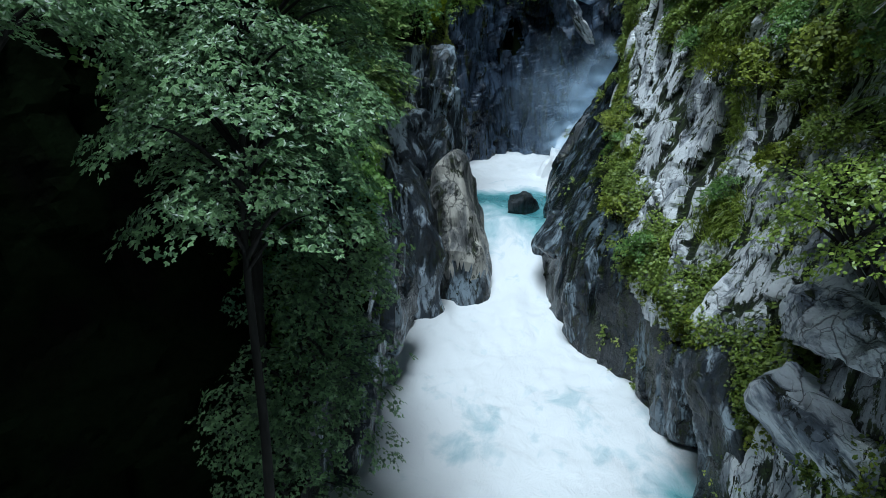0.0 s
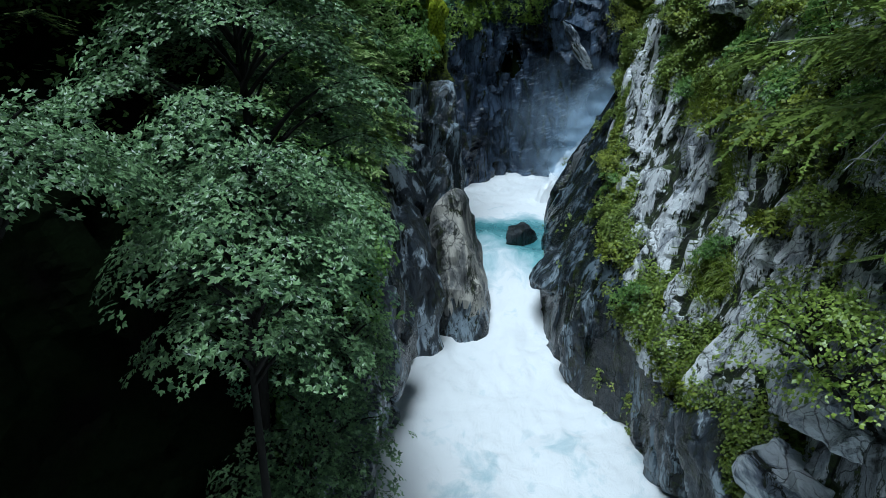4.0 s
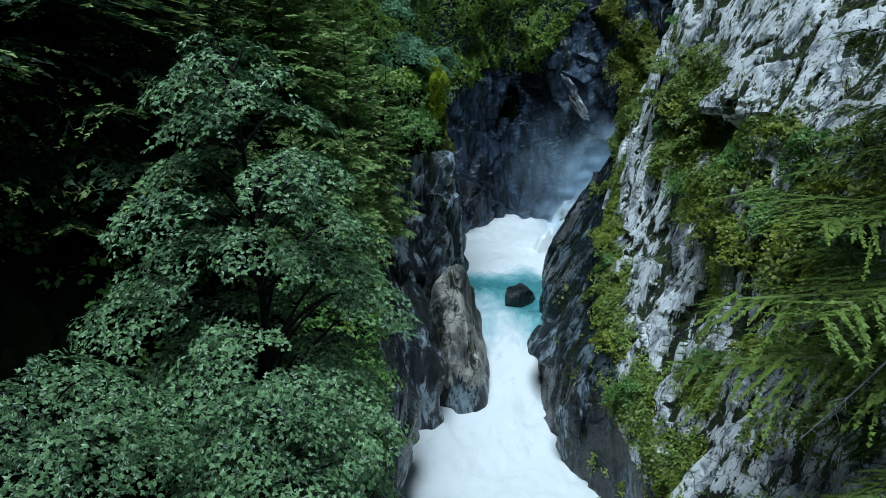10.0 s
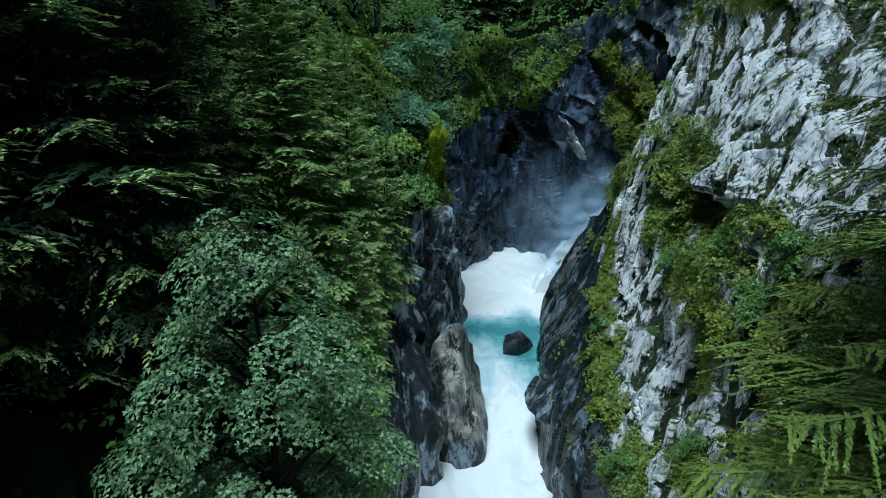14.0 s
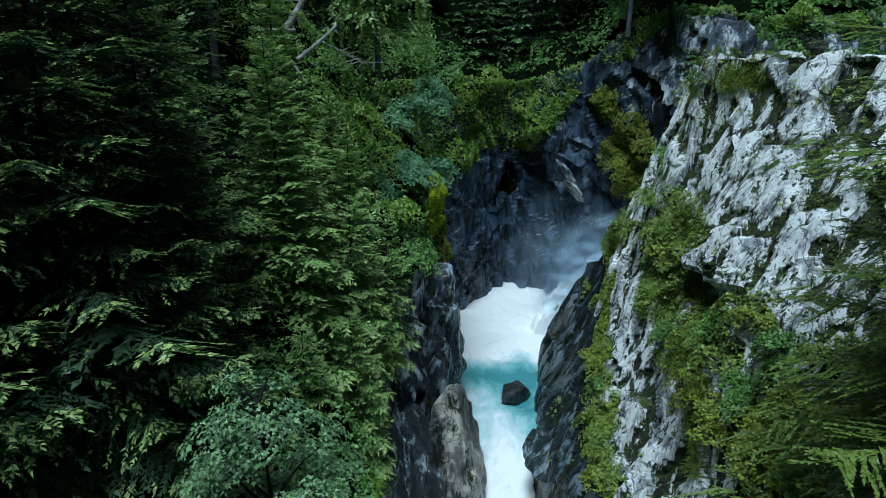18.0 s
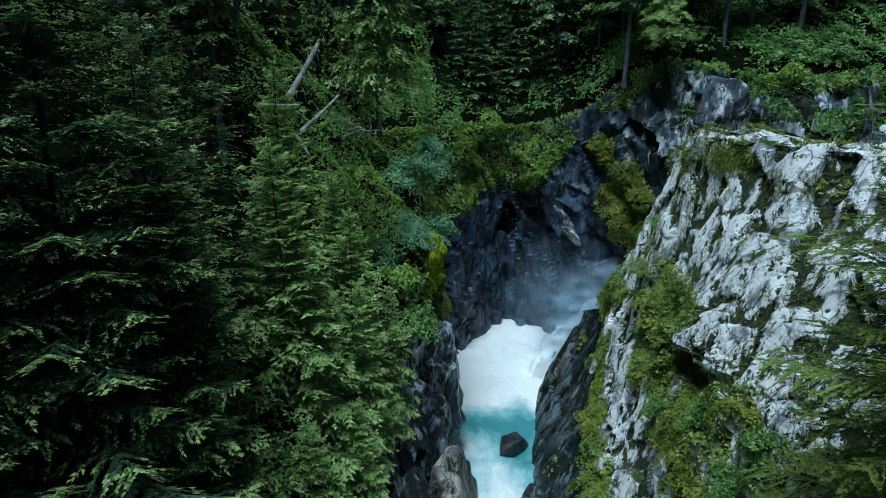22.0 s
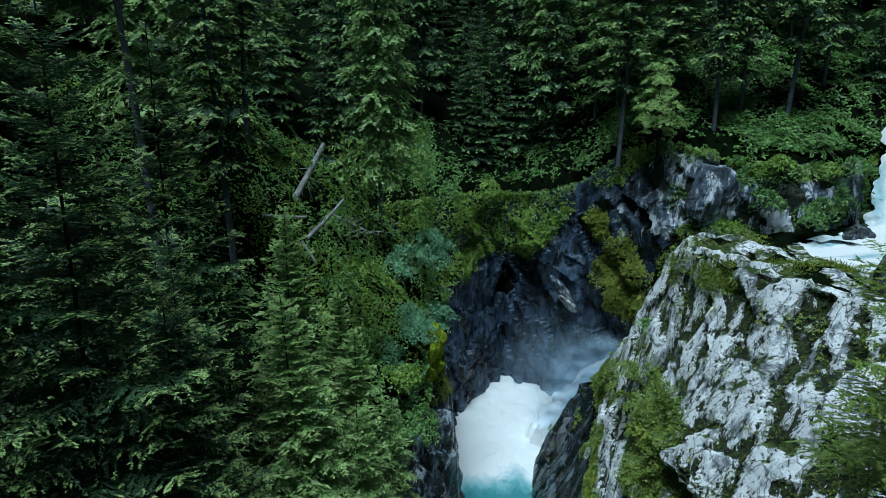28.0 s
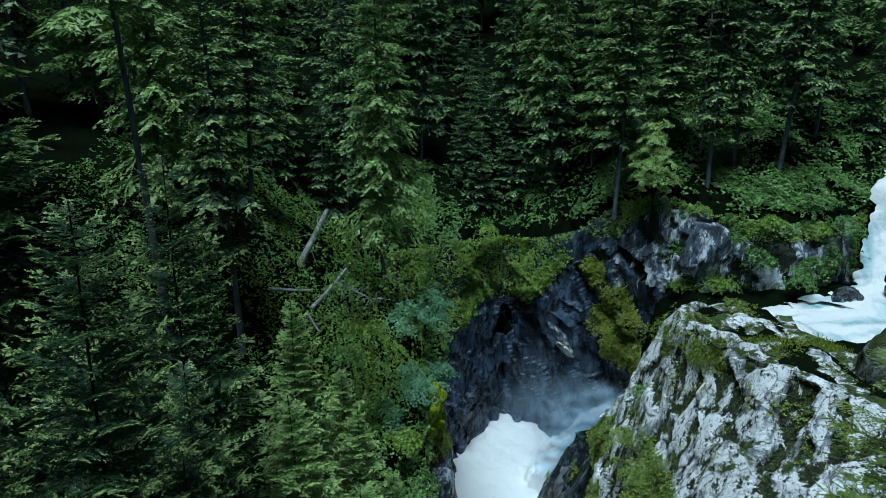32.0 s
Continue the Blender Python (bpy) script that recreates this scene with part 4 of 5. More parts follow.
rock("rock_outcrop", (-2.8, 26.2, -10.6), (1.3, 2.8, 4.6), ROCK_DARK, 14, "dark slab of rock dipping into the foam", (4, 8, -6))
rock("rock_outcrop", (7.3, 29.2, -10.9), (1.3, 1.4, 2.9), ROCK_DARK, 21, "smooth dark rock pillar at the edge of the foam", (0, -8, 0))
rock("rock_outcrop", (7.1, 34.6, -9.3), (1.9, 2.4, 1.5), ROCK_DARK, 22, "water-scoured rock overhang above a dark hollow", (10, 24, 10))
rock("rock_outcrop", (6.9, 37.6, -11.0), (1.3, 1.5, 2.4), ROCK_DARK, 23, "dark rock foot beside the chute", (0, -10, 0))
rock("rock_outcrop", (12.2, 47.4, -4.8), (2.4, 3.6, 3.4), ROCK_SLAB, 24, "smooth grey slab sloping into the upper basin", (6, 30, -14))
rock("rock_outcrop", (9.3, 21.0, -11.6), (1.2, 1.7, 2.2), ROCK_DARK, 25, "angular dark rock block above the pool edge", (0, -6, 20))
rock("rock_outcrop", (10.4, 14.4, -6.0), (1.7, 2.0, 1.2), ROCK_VEIN, 26, "pale tilted slab above the pool edge", (-12, -28, 10), cuts=7, sharp=70, relief=0.3)
rock("rock_outcrop", (10.1, 13.8, -9.6), (1.4, 1.7, 2.4), ROCK_VEIN, 27, "long white-veined slab dipping towards the pool", (-24, -32, 14), cuts=7, sharp=70, relief=0.3)
rock("rock_outcrop", (8.9, 17.6, -10.4), (1.2, 1.5, 2.6), ROCK_STREAK, 28, "angular grey rock block with a flat ledge at the pool edge", (0, -8, 24), cuts=8, sharp=60)
rock("rock_slab", (11.8, 59.9, 4.8), (0.5, 0.9, 2.8), ROCK_CRAG, 35, "pale tilted slab leaning on the dark back wall", (30, -38, 0), level=4)
rock("rock_slab", (12.7, 59.5, 3.2), (0.4, 0.8, 2.2), ROCK_PALE, 39, "narrow white slab leaning on the dark back wall", (30, -42, 0), level=4)
rock("rock_outcrop", (11.6, 63.4, 8.6), (2.2, 1.8, 5.4), ROCK_BLUE, 36, "smooth slate-blue buttress in the back wall", (-6, 8, 10))
rock("rock_outcrop", (18.3, 58.8, 11.2), (2.2, 1.8, 4.6), ROCK_BLUE, 37, "angular slate-blue block in the back wall", (-8, -14, 0))
rock("rock_outcrop", (23.4, 52.6, 15.6), (2.8, 1.6, 3.0), ROCK_CRAG, 38, "pale weathered crag under the forest edge", (0, 10, 10))
rock("boulder", (24.8, 32.0, 14.8), (2.6, 2.0, 2.5), ROCK_MOSSY, 31, "moss-capped boulder beside the upper stream", (0, 0, 15), level=4)
rock("boulder", (31.8, 46.6, 13.3), (1.5, 1.1, 1.0), ROCK_DARK, 32, "dark wet boulder in the upper stream", (0, 0, 40), level=4)
rock("boulder", (36.2, 46.0, 14.2), (1.7, 1.5, 1.3), ROCK_BLUE, 33, "blue-grey boulder at the foot of the upper fall", (0, 10, 0), level=4)
rock("rock_outcrop", (33.6, 52.0, 15.6), (1.6, 1.4, 3.6), ROCK_CRAG, 34, "pale rock pillar beside the upper fall", (0, 0, 0), level=4)

moss_curtain = new("moss_curtain", rock_mesh("moss_curtain", (1.0, 1.5, 2.9), MOSS, 71, level=5, relief=0.5, sharp=20))
moss_curtain.matrix_basis = pose(-0.8, 44.2, 4.3, 0, 10, 0)
tagged(moss_curtain, "bright yellow-green moss curtain on the wall end", "moss")

# ---- the upper stream, its fall, and the jet into the basin ----


def ribbon(name, line, widths, label, seed, lumps=0.3):
    line, widths = np.asarray(line, float), np.asarray(widths, float)
    at = np.concatenate([[0], np.cumsum(np.linalg.norm(np.diff(line, axis=0), axis=1))])
    s = np.arange(0, at[-1], 0.16)
    c = np.stack([np.interp(s, at, line[:, k]) for k in range(3)], 1)
    for _ in range(6):
        c[1:-1] = (c[:-2] + 2 * c[1:-1] + c[2:]) / 4
    w = np.interp(s, at, widths)
    t = np.gradient(c, axis=0)
    side = np.stack([-t[:, 1], t[:, 0], np.zeros(len(t))], 1)
    side /= np.linalg.norm(side, axis=1, keepdims=True) + 1e-9
    k = np.linspace(-1, 1, 31)
    ragged = 1 + 0.3 * vnoise(np.stack([s * 0.9, np.full(len(s), seed * 3.1), np.zeros(len(s))], 1), seed) + 0.15 * vnoise(np.stack([s * 2.7, np.full(len(s), seed * 5.1), np.zeros(len(s))], 1), seed)
    w = w * ragged
    P = c[:, None, :] + side[:, None, :] * (w[:, None] * k[None])[:, :, None]
    q = np.stack([np.repeat(s, 31) * 0.5, (w[:, None] * k[None]).ravel() * 1.3, np.zeros(P.size // 3)], 1)
    lift = lumps * (fbm(q, 4, seed) + 0.4 * fbm(q * 3, 3, seed + 4)) - 0.35 * np.tile(np.abs(k) ** 3, len(s))
    P[:, :, 2] += lift.reshape(P.shape[:2])
    fo = 0.95 + 0.55 * vnoise(q * (0.5, 1, 1), seed + 9) - 0.12 * np.tile(np.abs(k), len(s))
    ob = new(name, mesh_of(name, P.reshape(-1, 3), grid_faces(*P.shape[:2]), [WATER], smooth=True, attr=("foam", fo)))
    return tagged(ob, label, "water", kind="structure")


ribbon("upper_stream", [(60, 59, 23.0), (44, 57, 22.4), (41.0, 55, 22.0), (38.8, 53.4, 21.4), (37.6, 51.6, 17.6), (36.2, 48.8, 14.2), (31.5, 43.8, 13.3), (27.2, 43.8, 12.9), (23.4, 45.0, 12.0), (20.6, 47.6, 9.8), (18.6, 50.6, 4.0), (17.4, 53.0, 0.4), (16.2, 54.8, -0.8)],
       (4.0, 2.8, 2.2, 1.6, 1.4, 2.2, 4.8, 4.8, 3.4, 2.0, 1.8, 1.5, 1.4), "white mountain stream tumbling between mossy rocks", 3)
ribbon("waterfall", [(17.2, 54.0, -0.2), (15.6, 55.2, -1.0), (13.6, 55.4, -2.4), (11.6, 55.0, -4.6), (9.6, 54.2, -7.4), (8.4, 53.6, -9.2)], (0.6, 0.7, 0.8, 1.1, 1.6, 2.2), "white jet of water shooting into the basin", 5, 1.1)
ribbon("side_stream", [(26.0, 44.5, 12.7), (25.2, 41.0, 13.2), (24.4, 37.5, 13.0), (24.2, 34.8, 12.6), (24.0, 32.8, 11.5)], (1.4, 1.1, 0.9, 0.8, 0.7), "thin branch of the stream sliding over rock", 8, 0.15)


def mist_material():
    m = bpy.data.materials.new("spray_mist")
    m.use_nodes = True
    nt = m.node_tree
    nt.nodes.remove(nt.nodes["Principled BSDF"])
    d, t, x = nt.nodes.new("ShaderNodeBsdfDiffuse"), nt.nodes.new("ShaderNodeBsdfTransparent"), nt.nodes.new("ShaderNodeMixShader")
    d.inputs[0].default_value = (0.58, 0.76, 0.95, 1)
    at = nt.nodes.new("ShaderNodeAttribute")
    at.attribute_name = "thickness"
    nt.links.new(math_node(nt, "MULTIPLY", at.outputs["Fac"], ramp(nt, noise_tex(nt, 0.35, 5, (1, 1, 0.7), (0, 0, 0), 0.6), [(0.3, grey(0.3)), (0.7, grey(1.0))])), x.inputs[0])
    nt.links.new(t.outputs[0], x.inputs[1])
    nt.links.new(d.outputs[0], x.inputs[2])
    nt.links.new(x.outputs[0], nt.nodes["Material Output"].inputs[0])
    return m


MIST = mist_material()


def mist(place, wide, tall, amount, seed):
    """A soft bank of spray: a bowed sheet that thins out to nothing at its rim."""
    U, V = np.meshgrid(np.linspace(-1, 1, 26), np.linspace(-1, 1, 26), indexing="ij")
    p = np.stack([U.ravel() * wide, 0.8 * fbm(np.stack([U.ravel() * 2, V.ravel() * 2, np.full(U.size, seed)], 1), 3, seed) + 0.3 * U.ravel() ** 2, V.ravel() * tall], 1)
    dens = amount * np.clip(1 - (U ** 2 + V ** 2), 0, 1).ravel() ** 1.4
    ob = new("spray", mesh_of("spray", p, grid_faces(26, 26), [MIST], smooth=True, attr=("thickness", dens)))
    ob.location = place
    tagged(ob, "drifting white spray above the basin", "mist", kind="stuff")


for i, (x, y, z, w, h, a) in enumerate([(13.6, 54.6, -2.4, 4.6, 3.6, 0.95), (12.0, 58.6, -3.5, 7.5, 7.5, 0.32), (11.4, 52.4, -5.2, 3.8, 2.6, 0.95), (15.0, 54.0, -0.4, 4.2, 3.2, 1.0), (13.4, 53.0, -3.4, 4.6, 2.8, 1.0)]):
    mist((x, y, z), w, h, a, i + 1)

# ---- plants on rock and bank ----


def on_surface(Q, weight, n, seed):
    """n random places on a wall's grid, thick where weight is high, with the outward normal turned a little upwards."""
    rng = np.random.default_rng(seed)
    P = Q[:-1, :-1].reshape(-1, 3)
    nrm = np.cross(Q[1:, :-1] - Q[:-1, :-1], Q[:-1, 1:] - Q[:-1, :-1]).reshape(-1, 3)
    area = np.linalg.norm(nrm, axis=1)
    w = np.clip(weight(P), 0, None) * area
    pick = rng.choice(len(P), n, p=w / w.sum())
    nn = nrm[pick] / (area[pick, None] + 1e-9)
    du = (Q[1:, :-1] - Q[:-1, :-1]).reshape(-1, 3)[pick]
    dv = (Q[:-1, 1:] - Q[:-1, :-1]).reshape(-1, 3)[pick]
    return P[pick] + du * rng.uniform(-0.6, 1.4, (n, 1)) + dv * rng.uniform(-0.6, 1.4, (n, 1)), nn


def leaf_cover(name, Q, weight, n, size, leaf, seed, facing, lift, label, kind="simple"):
    rng = np.random.default_rng(seed)
    p, nn = on_surface(Q, weight, n, seed)
    nn = nn * facing
    thick = lift * np.clip(0.45 + 0.8 * vnoise(p * 0.55, seed), 0.05, 1.2) * rng.uniform(0.1, 1, len(p))
    p = p + nn * thick[:, None]
    ob = new(name, mesh_of(name, *leaves_at(rng, p, nn * 0.6 + (0, 0, 0.7), size, kind, 0.45), [leaf]))
    return tagged(ob, label, "plants", kind="stuff")


def patchy(P, scale, seed, cut=0.0, gain=3.0):
    return np.clip(gain * (vnoise(P * scale, seed) + 0.5 * vnoise(P * scale * 2.3, seed + 1) - cut), 0, 1)


def grass_tufts(name, Q, weight, n, leaf, seed, facing, label, length=0.55):
    rng = np.random.default_rng(seed)
    p, nn = on_surface(Q, weight, n, seed)
    nn = nn * facing
    d = nn * 0.9 + (0, 0, 0.9) + rng.normal(0, 0.45, (n, 3))
    d /= np.linalg.norm(d, axis=1, keepdims=True)
    l = length * rng.uniform(0.5, 1.3, n)
    side = np.cross(d, rng.normal(0, 1, (n, 3)))
    side *= (0.022 / (np.linalg.norm(side, axis=1, keepdims=True) + 1e-6))
    mid = p + d * (l * 0.55)[:, None]
    tip = p + d * l[:, None] - np.array([0, 0, 1.0]) * (l * 0.45)[:, None]
    V6 = np.stack([p - side * 0.6, p + side * 0.6, mid + side, mid - side, tip, tip + side * 0.2], 1)
    F = np.concatenate([np.array([[0, 1, 2, 3]]) + 6 * np.arange(n)[:, None], np.array([[3, 2, 5, 4]]) + 6 * np.arange(n)[:, None]])
    ob = new(name, mesh_of(name, V6.reshape(-1, 3), F, [leaf]))
    return tagged(ob, label, "grass", kind="stuff")


def bank_grid(x0, x1, y0, y1, step=0.4):
    X, Y = np.meshgrid(np.arange(x0, x1, step), np.arange(y0, y1, step), indexing="ij")
    return np.stack([X, Y, ground_z(X, Y)], 2)


G = bank_grid(-22, 1, 4, 60)
above = lambda P: (P[:, 2] > 0.0) * 1.0
leaf_cover("undergrowth", G, lambda P: above(P) * np.clip((P[:, 1] - 30) / 5, 0.0, 1) * (0.12 + patchy(P, 0.35, 3, -0.2)), 14000, 0.17, SHRUB, 31, 1.0, 1.3, "tangled green undergrowth on the steep left bank")
leaf_cover("undergrowth", G, lambda P: above(P) * patchy(P, 0.3, 13, -0.1) * (P[:, 1] > 34), 13000, 0.15, IVY, 32, 1.0, 0.9, "bright yellow-green herbs on the steep bank")
leaf_cover("bank_herbs", G, lambda P: above(P) * np.exp(-((P[:, 0] + 4.0) / 2.8) ** 2 - ((P[:, 1] - 40.5) / 4.5) ** 2) * (0.2 + patchy(P, 0.5, 23, -0.1)), 7000, 0.15, HAZEL, 48, 1.0, 0.9, "yellow-green herbs lit on the slope above the gorge wall")
leaf_cover("creeper", QL, lambda P: np.clip((P[:, 2] - np.interp(P[:, 1], (4, 13, 15, 20, 26, 30, 34, 38, 42, 47, 57), (9, 9, -10, -8.0, -5.5, -2.5, -1.0, 1.5, 1.8, 3.0, 4.0))) / 1.5, 0, 1) * (0.25 + patchy(P, 0.45, 5, -0.15)),
           15000, 0.22, SHRUB, 33, 1.0, 0.8, "leafy creepers hanging over the rim of the rock wall")
leaf_cover("moss_leaves", QL, lambda P: np.exp(-((P[:, 1] - 45.5) / 3.0) ** 2) * (P[:, 2] > 0.8) * 1.0, 4200, 0.14, OLIVE, 34, 1.0, 0.3, "yellow-green moss cushion on the wall")
GB = bank_grid(-8, 50, 50, 108, 0.5)
leaf_cover("undergrowth", GB, lambda P: (P[:, 2] > 11.0) * (P[:, 1] < 74) * (P[:, 1] > back_y(P[:, 0], np.full(len(P), 20.0)) - 0.5) * (0.1 + patchy(P, 0.3, 6, 0.0)) * np.clip(1.3 - (P[:, 1] - 58) / 16, 0.15, 1), 15000, 0.32, SHRUB, 35, 1.0, 1.2, "low shrubs and bilberry under the forest")


def ivy_weight(P):
    low = np.interp(P[:, 0], (-6, 0, 3, 6, 9, 10.5, 13, 20, 30, 46), (1.0, 3.0, 5.5, 6.5, 6.0, 9.0, 13.0, 19.0, 17.0, 16.0))
    return np.clip((P[:, 2] - low - 1.6 * vnoise(P * 0.5, 61)) / 1.0, 0, 1) * (0.35 + patchy(P, 0.6, 62, -0.1))


def hang_weight(P):
    blob = np.exp(-((P[:, 0] - 16.8) / 2.1) ** 2 - ((P[:, 2] - 7.5) / 3.6) ** 2) + np.exp(-((P[:, 0] - 14.8) / 0.9) ** 2 - ((P[:, 2] - 11.5) / 1.2) ** 2) + 0.6 * np.exp(-((P[:, 0] - 18.2) / 1.6) ** 2 - ((P[:, 2] - 4.0) / 2.0) ** 2)
    return np.clip(blob - 0.35 + 0.25 * vnoise(P * 0.8, 64), 0, 1)


leaf_cover("creeper", QB, ivy_weight, 15000, 0.22, IVY, 36, 1.0, 0.9, "bright green creeper draped over the back wall")
leaf_cover("crag_shrubs", QB, lambda P: np.clip((P[:, 0] - 18.5) / 1.5, 0, 1) * np.clip((P[:, 2] - 11.0) / 1.5, 0, 1) * np.clip(vnoise(P * 0.4, 66) + 0.5 * vnoise(P * 1.1, 67) + 0.5 * np.clip((P[:, 2] - 16.6) / 1.5, 0, 1) + 0.5 * np.clip((P[:, 0] - 31.5) / 1.5, 0, 1) - 0.12, 0, 1),
           9000, 0.2, SHRUB, 47, 1.0, 0.9, "small shrubs and herbs growing on the blue-white crag")
leaf_cover("hanging_shrubs", QB, hang_weight, 9000, 0.2, OLIVE, 37, 1.0, 1.3, "olive-green shrubs hanging down the slate wall")


def cliff_weight(P):
    strip = np.exp(-((P[:, 2] - np.interp(P[:, 1], (20, 25.5, 32, 36, 40, 44), (-8.6, -7.0, -4.8, -2.6, 0.0, 3.0))) / 1.6) ** 2)
    ledge = np.exp(-((P[:, 2] - 3.2) / 1.7) ** 2) * np.exp(-((P[:, 1] - 33) / 5.5) ** 2)
    mid = 0.8 * np.exp(-((P[:, 1] - 22.5) / 3.0) ** 2) * np.exp(-((P[:, 2] + 0.5) / 2.2) ** 2)
    low = 0.6 * np.exp(-((P[:, 1] - 21) / 3.5) ** 2) * np.exp(-((P[:, 2] + 6.0) / 2.2) ** 2)
    near = 0.45 * (P[:, 1] < 18) * (P[:, 2] > -5)
    top = 0.25 * (P[:, 2] > 12.5)
    return np.clip(strip + ledge + mid + 0.25 * low + 0.4 * near + top + 0.6 * vnoise(P * 0.6, 71) + 0.4 * vnoise(P * 1.6, 72) - 0.52, 0, 1)


leaf_cover("cliff_plants", QR, cliff_weight, 30000, 0.15, CLIFF_LEAF, 38, -1.0, 0.6, "small leafy plants rooted in cracks of the pale cliff")
leaf_cover("cliff_moss", QR, lambda P: cliff_weight(P + 0.4), 12000, 0.15, OLIVE, 39, -1.0, 0.35, "yellow-olive moss and heather on cliff ledges")


leaf_cover("crevice_moss", QR, lambda P: np.clip(HR[:-1, :-1].ravel() - 0.3 + 0.4 * vnoise(P * 0.7, 75), 0, 1) * np.clip((P[:, 2] - 2) / 3, 0, 1) * (P[:, 1] < 44), 16000, 0.08, CUSHION, 44, -1.0, 0.14, "dark green moss cushions in the crevices of the pale crag")


def gully_weight(P):
    return np.clip(1.5 * np.exp(-((P[:, 1] - 33.6) / 2.3) ** 2 - ((P[:, 2] - 4.6 - 0.5 * (P[:, 1] - 33.6)) / 2.3) ** 2) - 0.3 + 0.4 * vnoise(P * 0.6, 77), 0, 1)


leaf_cover("gully_shrubs", QR, gully_weight, 9000, 0.15, CLIFF_LEAF, 46, -1.0, 1.3, "dark green shrubs filling the gully beside the pale crag")


def grass_weight(P):
    a = np.exp(-((P[:, 1] - 28.5) / 2.0) ** 2 - ((P[:, 2] - 1.6) / 1.7) ** 2)
    b = np.exp(-((P[:, 1] - 21.8) / 1.3) ** 2 - ((P[:, 2] + 5.2) / 1.0) ** 2) + np.exp(-((P[:, 1] - 35.5) / 1.6) ** 2 - ((P[:, 2] - 13.8) / 0.9) ** 2)
    c = 0.7 * np.exp(-((P[:, 1] - 24.5) / 1.6) ** 2 - ((P[:, 2] + 2.0) / 1.2) ** 2)
    return np.clip(a + b + c - 0.3, 0, 1)


grass_tufts("grass", QR, grass_weight, 9000, GRASS, 40, -1.0, "long yellow-green grass hanging from cliff ledges", 0.5)


def wall_spot(Q, y, z):
    d = (Q[:, :, 1] - y) ** 2 + (Q[:, :, 2] - z) ** 2
    i, j = np.unravel_index(int(np.argmin(d)), d.shape)
    return Q[i, j]


cliff_shrub = [shrub("shrub", 1.0, 1.1, CLIFF_LEAF, 41, "leafy green shrub rooted on the pale cliff", 0.11, 620),
               shrub("shrub", 1.0, 0.9, OLIVE, 42, "yellow-olive shrub rooted on the pale cliff", 0.13, 460),
               shrub("shrub", 1.1, 1.3, SHRUB, 43, "dark green bush on a ledge of the pale cliff", 0.12, 560)]
spots = [(40.0, -0.5, 1.0), (36.0, -2.8, 1.1), (34.0, -4.0, 0.9), (32.0, -5.0, 1.2), (28.5, -6.1, 1.0), (25.5, -7.2, 1.0), (28.2, 2.0, 0.9), (26.0, 0.6, 1.0), (30.5, 1.2, 0.9),
         (21.5, -0.9, 1.2), (23.6, -0.4, 1.1), (23.6, 1.5, 1.2), (21.2, 2.2, 1.3), (19.5, 0.5, 1.3), (22.4, -4.2, 0.8), (36.5, 5.2, 1.2), (34.2, 4.4, 1.3), (35.2, 3.2, 1.0), (38.2, 6.6, 1.2), (32.6, 5.0, 1.0),
         (39.5, 9.0, 1.0), (41.5, 4.0, 1.2), (24.8, 4.2, 1.1),
         (27.0, 3.0, 1.3), (25.4, 2.2, 1.5), (24.4, 0.4, 1.2), (22.4, 3.6, 1.5), (20.6, 4.6, 1.6), (19.4, 2.8, 1.5), (18.2, 1.0, 1.4), (18.6, -2.0, 1.3), (20.0, -2.8, 1.2), (17.6, 4.6, 1.6), (26.0, 4.4, 1.2), (21.8, 0.8, 1.4)]
rng = np.random.default_rng(9)
seen = set()
for i, (y, z, s) in enumerate(spots):
    v = cliff_shrub[i % 3]
    q = wall_spot(QR, y, z)
    put(v, v.name not in seen, q[0] - 0.1, q[1] - 0.1, q[2] - 0.25 * s, rng.uniform(0, 360), s, (10, -20))
    seen.add(v.name)

teal_bush = [shrub("bush", 2.0, 2.4, TEAL, 45, "blue-green leafy bush leaning over the gorge rim", 0.26, 560, "lobed"),
             shrub("bush", 1.6, 2.0, TEAL, 46, "rounded blue-green bush at the wall's edge", 0.25, 460, "lobed")]
plant(teal_bush, [(-1.0, 47.0, 12.0, 1.15), (-0.6, 46.2, 6.6, 1.1), (-2.6, 44.0, 7.2, 1.0), (-3.0, 48.5, 10.5, 1.1), (-4.2, 40.5, 5.8, 1.0)], "blue-green bushes at the gorge rim", 0)
bank_bush = [shrub("bush", 1.7, 1.9, SHRUB, 47, "green bush in the undergrowth of the bank", 0.22, 420),
             shrub("bush", 1.5, 1.7, IVY, 48, "bright green bush in the undergrowth of the bank", 0.20, 420)]
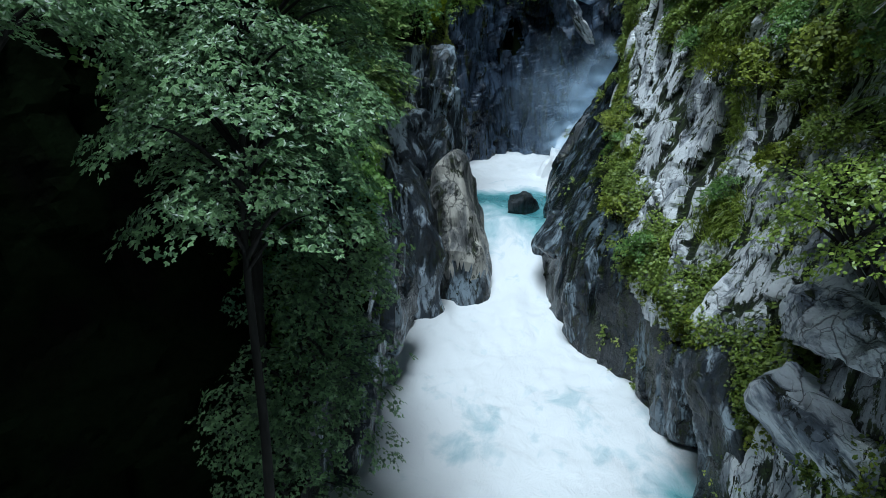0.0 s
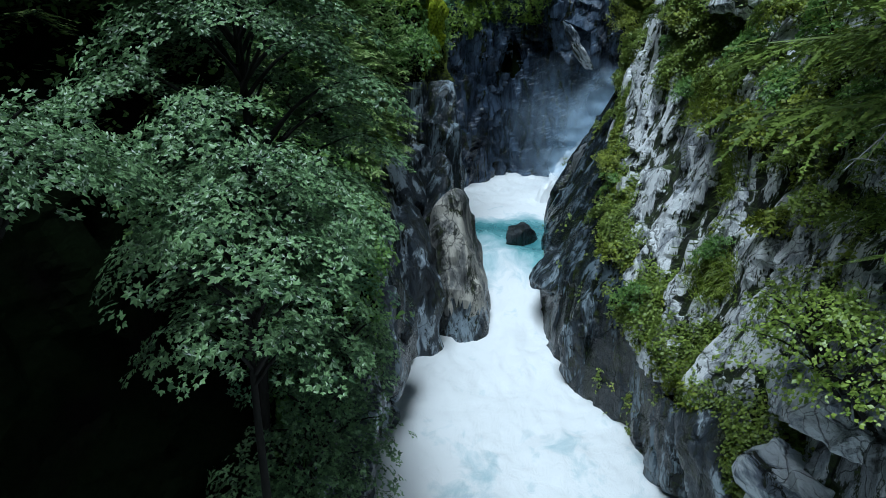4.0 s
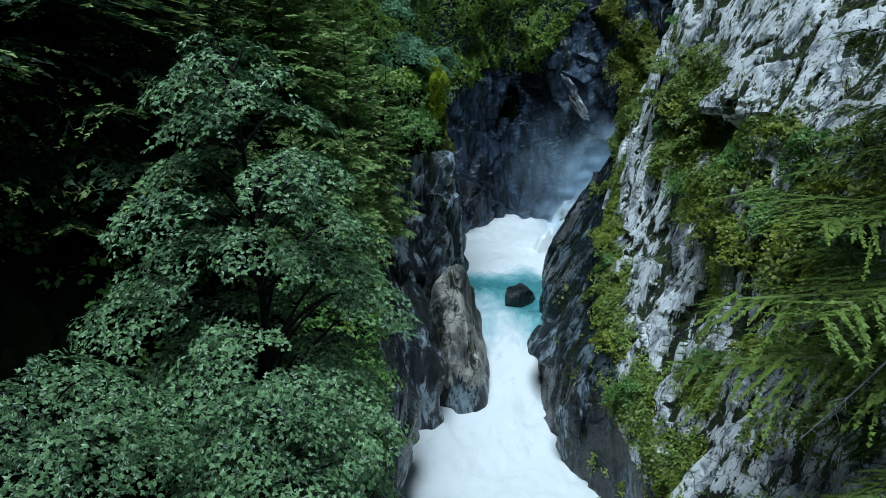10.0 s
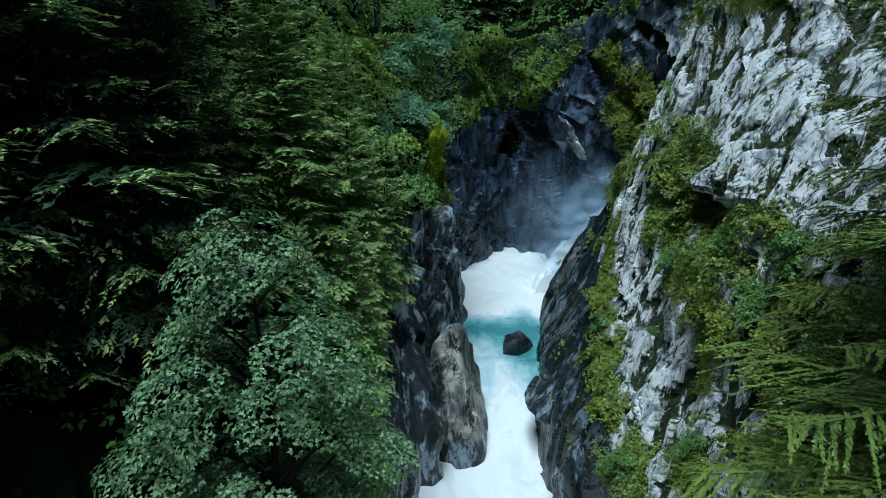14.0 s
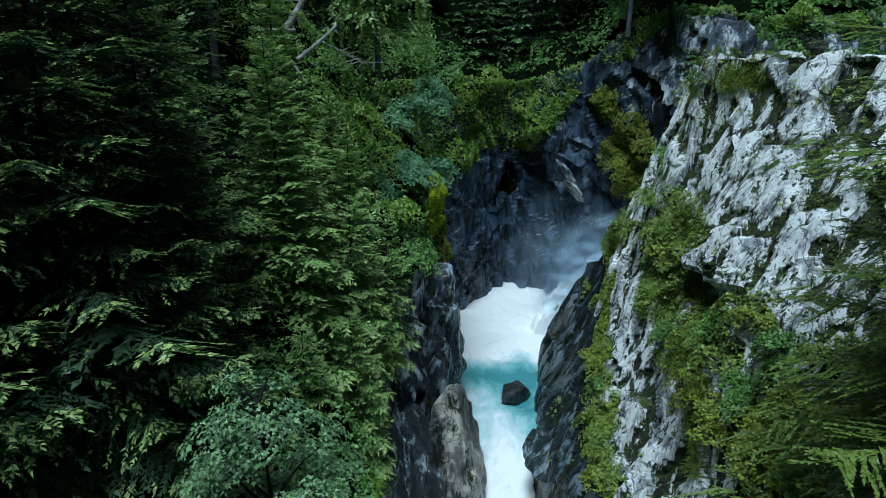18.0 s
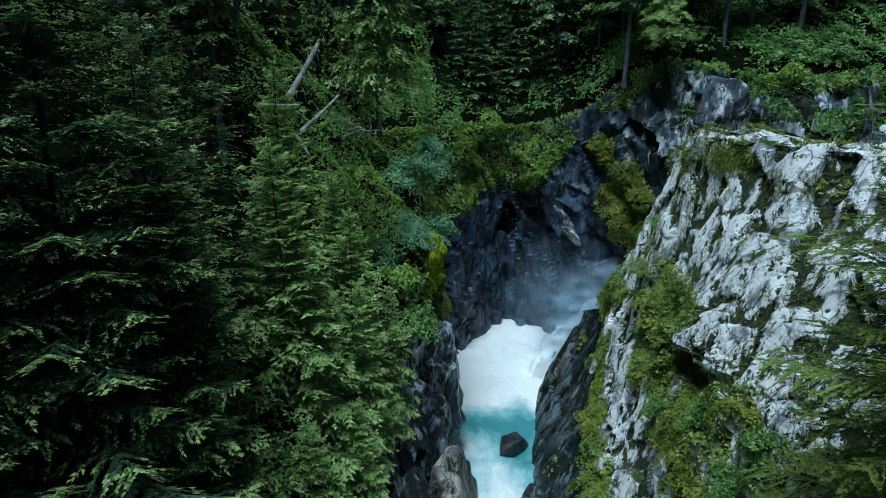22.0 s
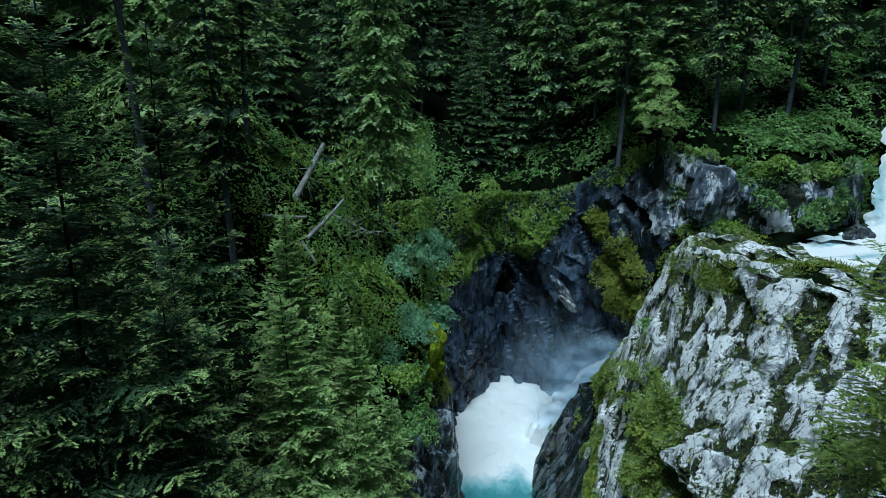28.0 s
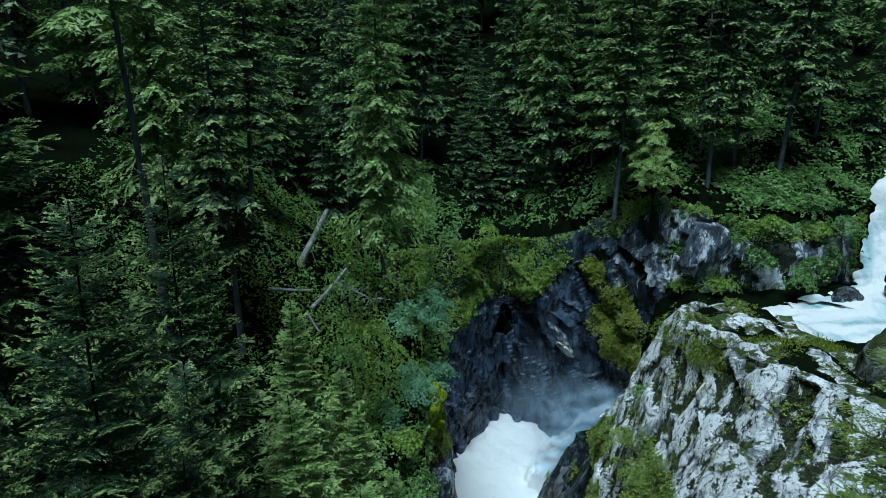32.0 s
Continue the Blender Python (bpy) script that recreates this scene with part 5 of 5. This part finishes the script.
rows = [(-1.6, 37.0, 3.0, 0.9), (-2.6, 38.8, 5.4, 1.0), (-3.4, 36.0, 2.4, 1.0), (-5.5, 36.8, 6.6, 1.0), (-7.2, 40.0, 11.0, 1.0), (-6.0, 44.0, 11.0, 1.1), (-8.0, 46.0, 14.5, 1.0), (-3.2, 32.0, -1.6, 0.8),
        (-4.4, 28.0, -3.2, 1.0), (-3.8, 23.5, -3.6, 1.0), (-3.2, 19.5, -4.0, 0.9), (-5.5, 20.5, -2.0, 1.2), (-6.2, 17.0, -3.0, 1.3), (-6.4, 24.0, 0.0, 1.1),
        (1.2, 63.5, 13.0, 1.2), (4.6, 67.0, 13.2, 1.2), (8.5, 68.5, 13.2, 1.3), (12.5, 66.5, 14.5, 1.2), (15.5, 64.0, 16.4, 1.1), (18.5, 60.0, 18.8, 1.0), (25.8, 50.4, 15.0, 1.0), (23.4, 50.6, 12.6, 0.9), (28.6, 48.4, 14.2, 0.9), (21.4, 53.2, 11.8, 0.8), (30.8, 49.4, 14.6, 1.0), (27.2, 50.4, 18.0, 0.9), (20.4, 57.0, 18.4, 0.8), (22.6, 54.4, 18.4, 0.8), (25.0, 52.6, 17.8, 0.8), (31.2, 51.2, 17.4, 0.9), (33.4, 51.4, 17.6, 1.0)]
plant(bank_bush, rows, "bushes of bank and rim", 0)
maple("birch", (18.7, 55.6, 17.6), 9.0, (2.6, (1.2, 1.8, 1.8, 1.5, 0.9)), 40, 70, 0.22, BIRCH, 51, "young light-green broadleaf tree at the cliff rim")
maple("rowan", (31.2, 52.4, 16.6), 5.6, (1.6, (1.3, 1.7, 1.6, 1.2, 0.5)), 30, 30, 0.24, SHRUB, 52, "small broadleaf tree above the upper stream")
maple("hazel", (9.6, 9.6, -6.5), 5.2, (3.6, (1.2, 1.7, 1.7, 1.2, 0.5)), 30, 120, 0.10, HAZEL, 53, "yellow-green hazel leaning out from the cliff", (-3.4, 0.2), "simple")
maple("hazel", (12.0, 13.4, -4.0), 6.0, (3.0, (1.4, 1.9, 1.9, 1.4, 0.6)), 50, 110, 0.10, CLIFF_LEAF, 54, "leafy green hazel on the cliff side", (-1.4, 0.2), "simple")
right_spruce = [spruce("spruce", 30, 4.7, 150, 26, 30, 61, 0.17, "big spruce beside the pale cliff with yellow-green branch tips", sag=0.2, power=0.5, wide=2.6, needles=SPRUCE_OLIVE, lit=0.3, hang=(0.0, 0.45), tips=SPRUCE_OLIVE)]
plant(right_spruce, [(9.7, 10.3, -6.0, 1.1), (13.6, 14.8, -4.0, 0.95)], "spruces beside the pale cliff")

# ---- dead wood ----


def log_thing(name, a, b, r0, r1, label, twigs=0, seed=0, fine=1.0):
    a, b = np.asarray(a, float), np.asarray(b, float)
    k = np.linspace(0, 1, 9)[:, None]
    mid = a + (b - a) * k + 0.02 * np.linalg.norm(b - a) * np.sin(math.pi * k) * np.array([0.3, 0.2, -1])
    thing = tagged(new(name), label, "log")
    part_of("stem", mesh_of("stem", *tube(mid, np.linspace(r0, r1, 9), 9), [DEADWOOD], smooth=True), thing)
    rng = np.random.default_rng(seed)
    for _ in range(twigs):
        u = rng.uniform(0.25, 1)
        d = rng.normal(0, 1, 3) + (0, 0, 0.2)
        d = d / np.linalg.norm(d) * rng.uniform(0.6, 1.8) * fine
        kk = np.linspace(0, 1, 5)[:, None]
        p0 = a + (b - a) * u
        part_of("branch", mesh_of("branch", *tube(p0 + d * kk + np.array([0, 0, -0.3 * fine]) * kk ** 2, np.linspace(0.035, 0.006, 5) * fine, 4), [DEADWOOD]), thing)
    return thing


log_thing("leaning_dead_tree", (-12.0, 43.0, 14.4), (-8.6, 46.8, 20.6), 0.34, 0.16, "leaning dead tree trunk with grey bark on the bank", 10, 1)
log_thing("fallen_log", (-11.4, 39.6, 16.8), (-8.6, 39.6, 16.7), 0.11, 0.08, "bleached fallen log lying across the bank", 0, 2)
log_thing("fallen_log", (-8.9, 40.6, 15.0), (-6.7, 43.0, 17.2), 0.15, 0.09, "bleached fallen log propped on the bank", 4, 3)
log_thing("fallen_log", (-9.1, 40.0, 15.0), (-8.2, 39.6, 13.7), 0.11, 0.07, "short bleached stick of wood on the bank", 0, 4)
log_thing("fallen_log", (4.2, 82.0, 27.6), (10.6, 82.0, 28.3), 0.22, 0.15, "pale fallen log lying in the forest", 3, 5)
log_thing("dead_brush", (-7.7, 43.0, 16.2), (-4.4, 43.0, 14.6), 0.06, 0.03, "tangle of grey dead branches on the bank", 22, 6)
log_thing("dead_branch", (7.9, 9.7, 2.6), (5.95, 9.3, 0.75), 0.024, 0.007, "bare white dead branch reaching over the cliff", 9, 7, 0.32)
log_thing("dead_tree", (24.4, 60.0, 21.0), (24.0, 60.0, 40.0), 0.14, 0.04, "bare bleached standing dead tree", 24, 8)
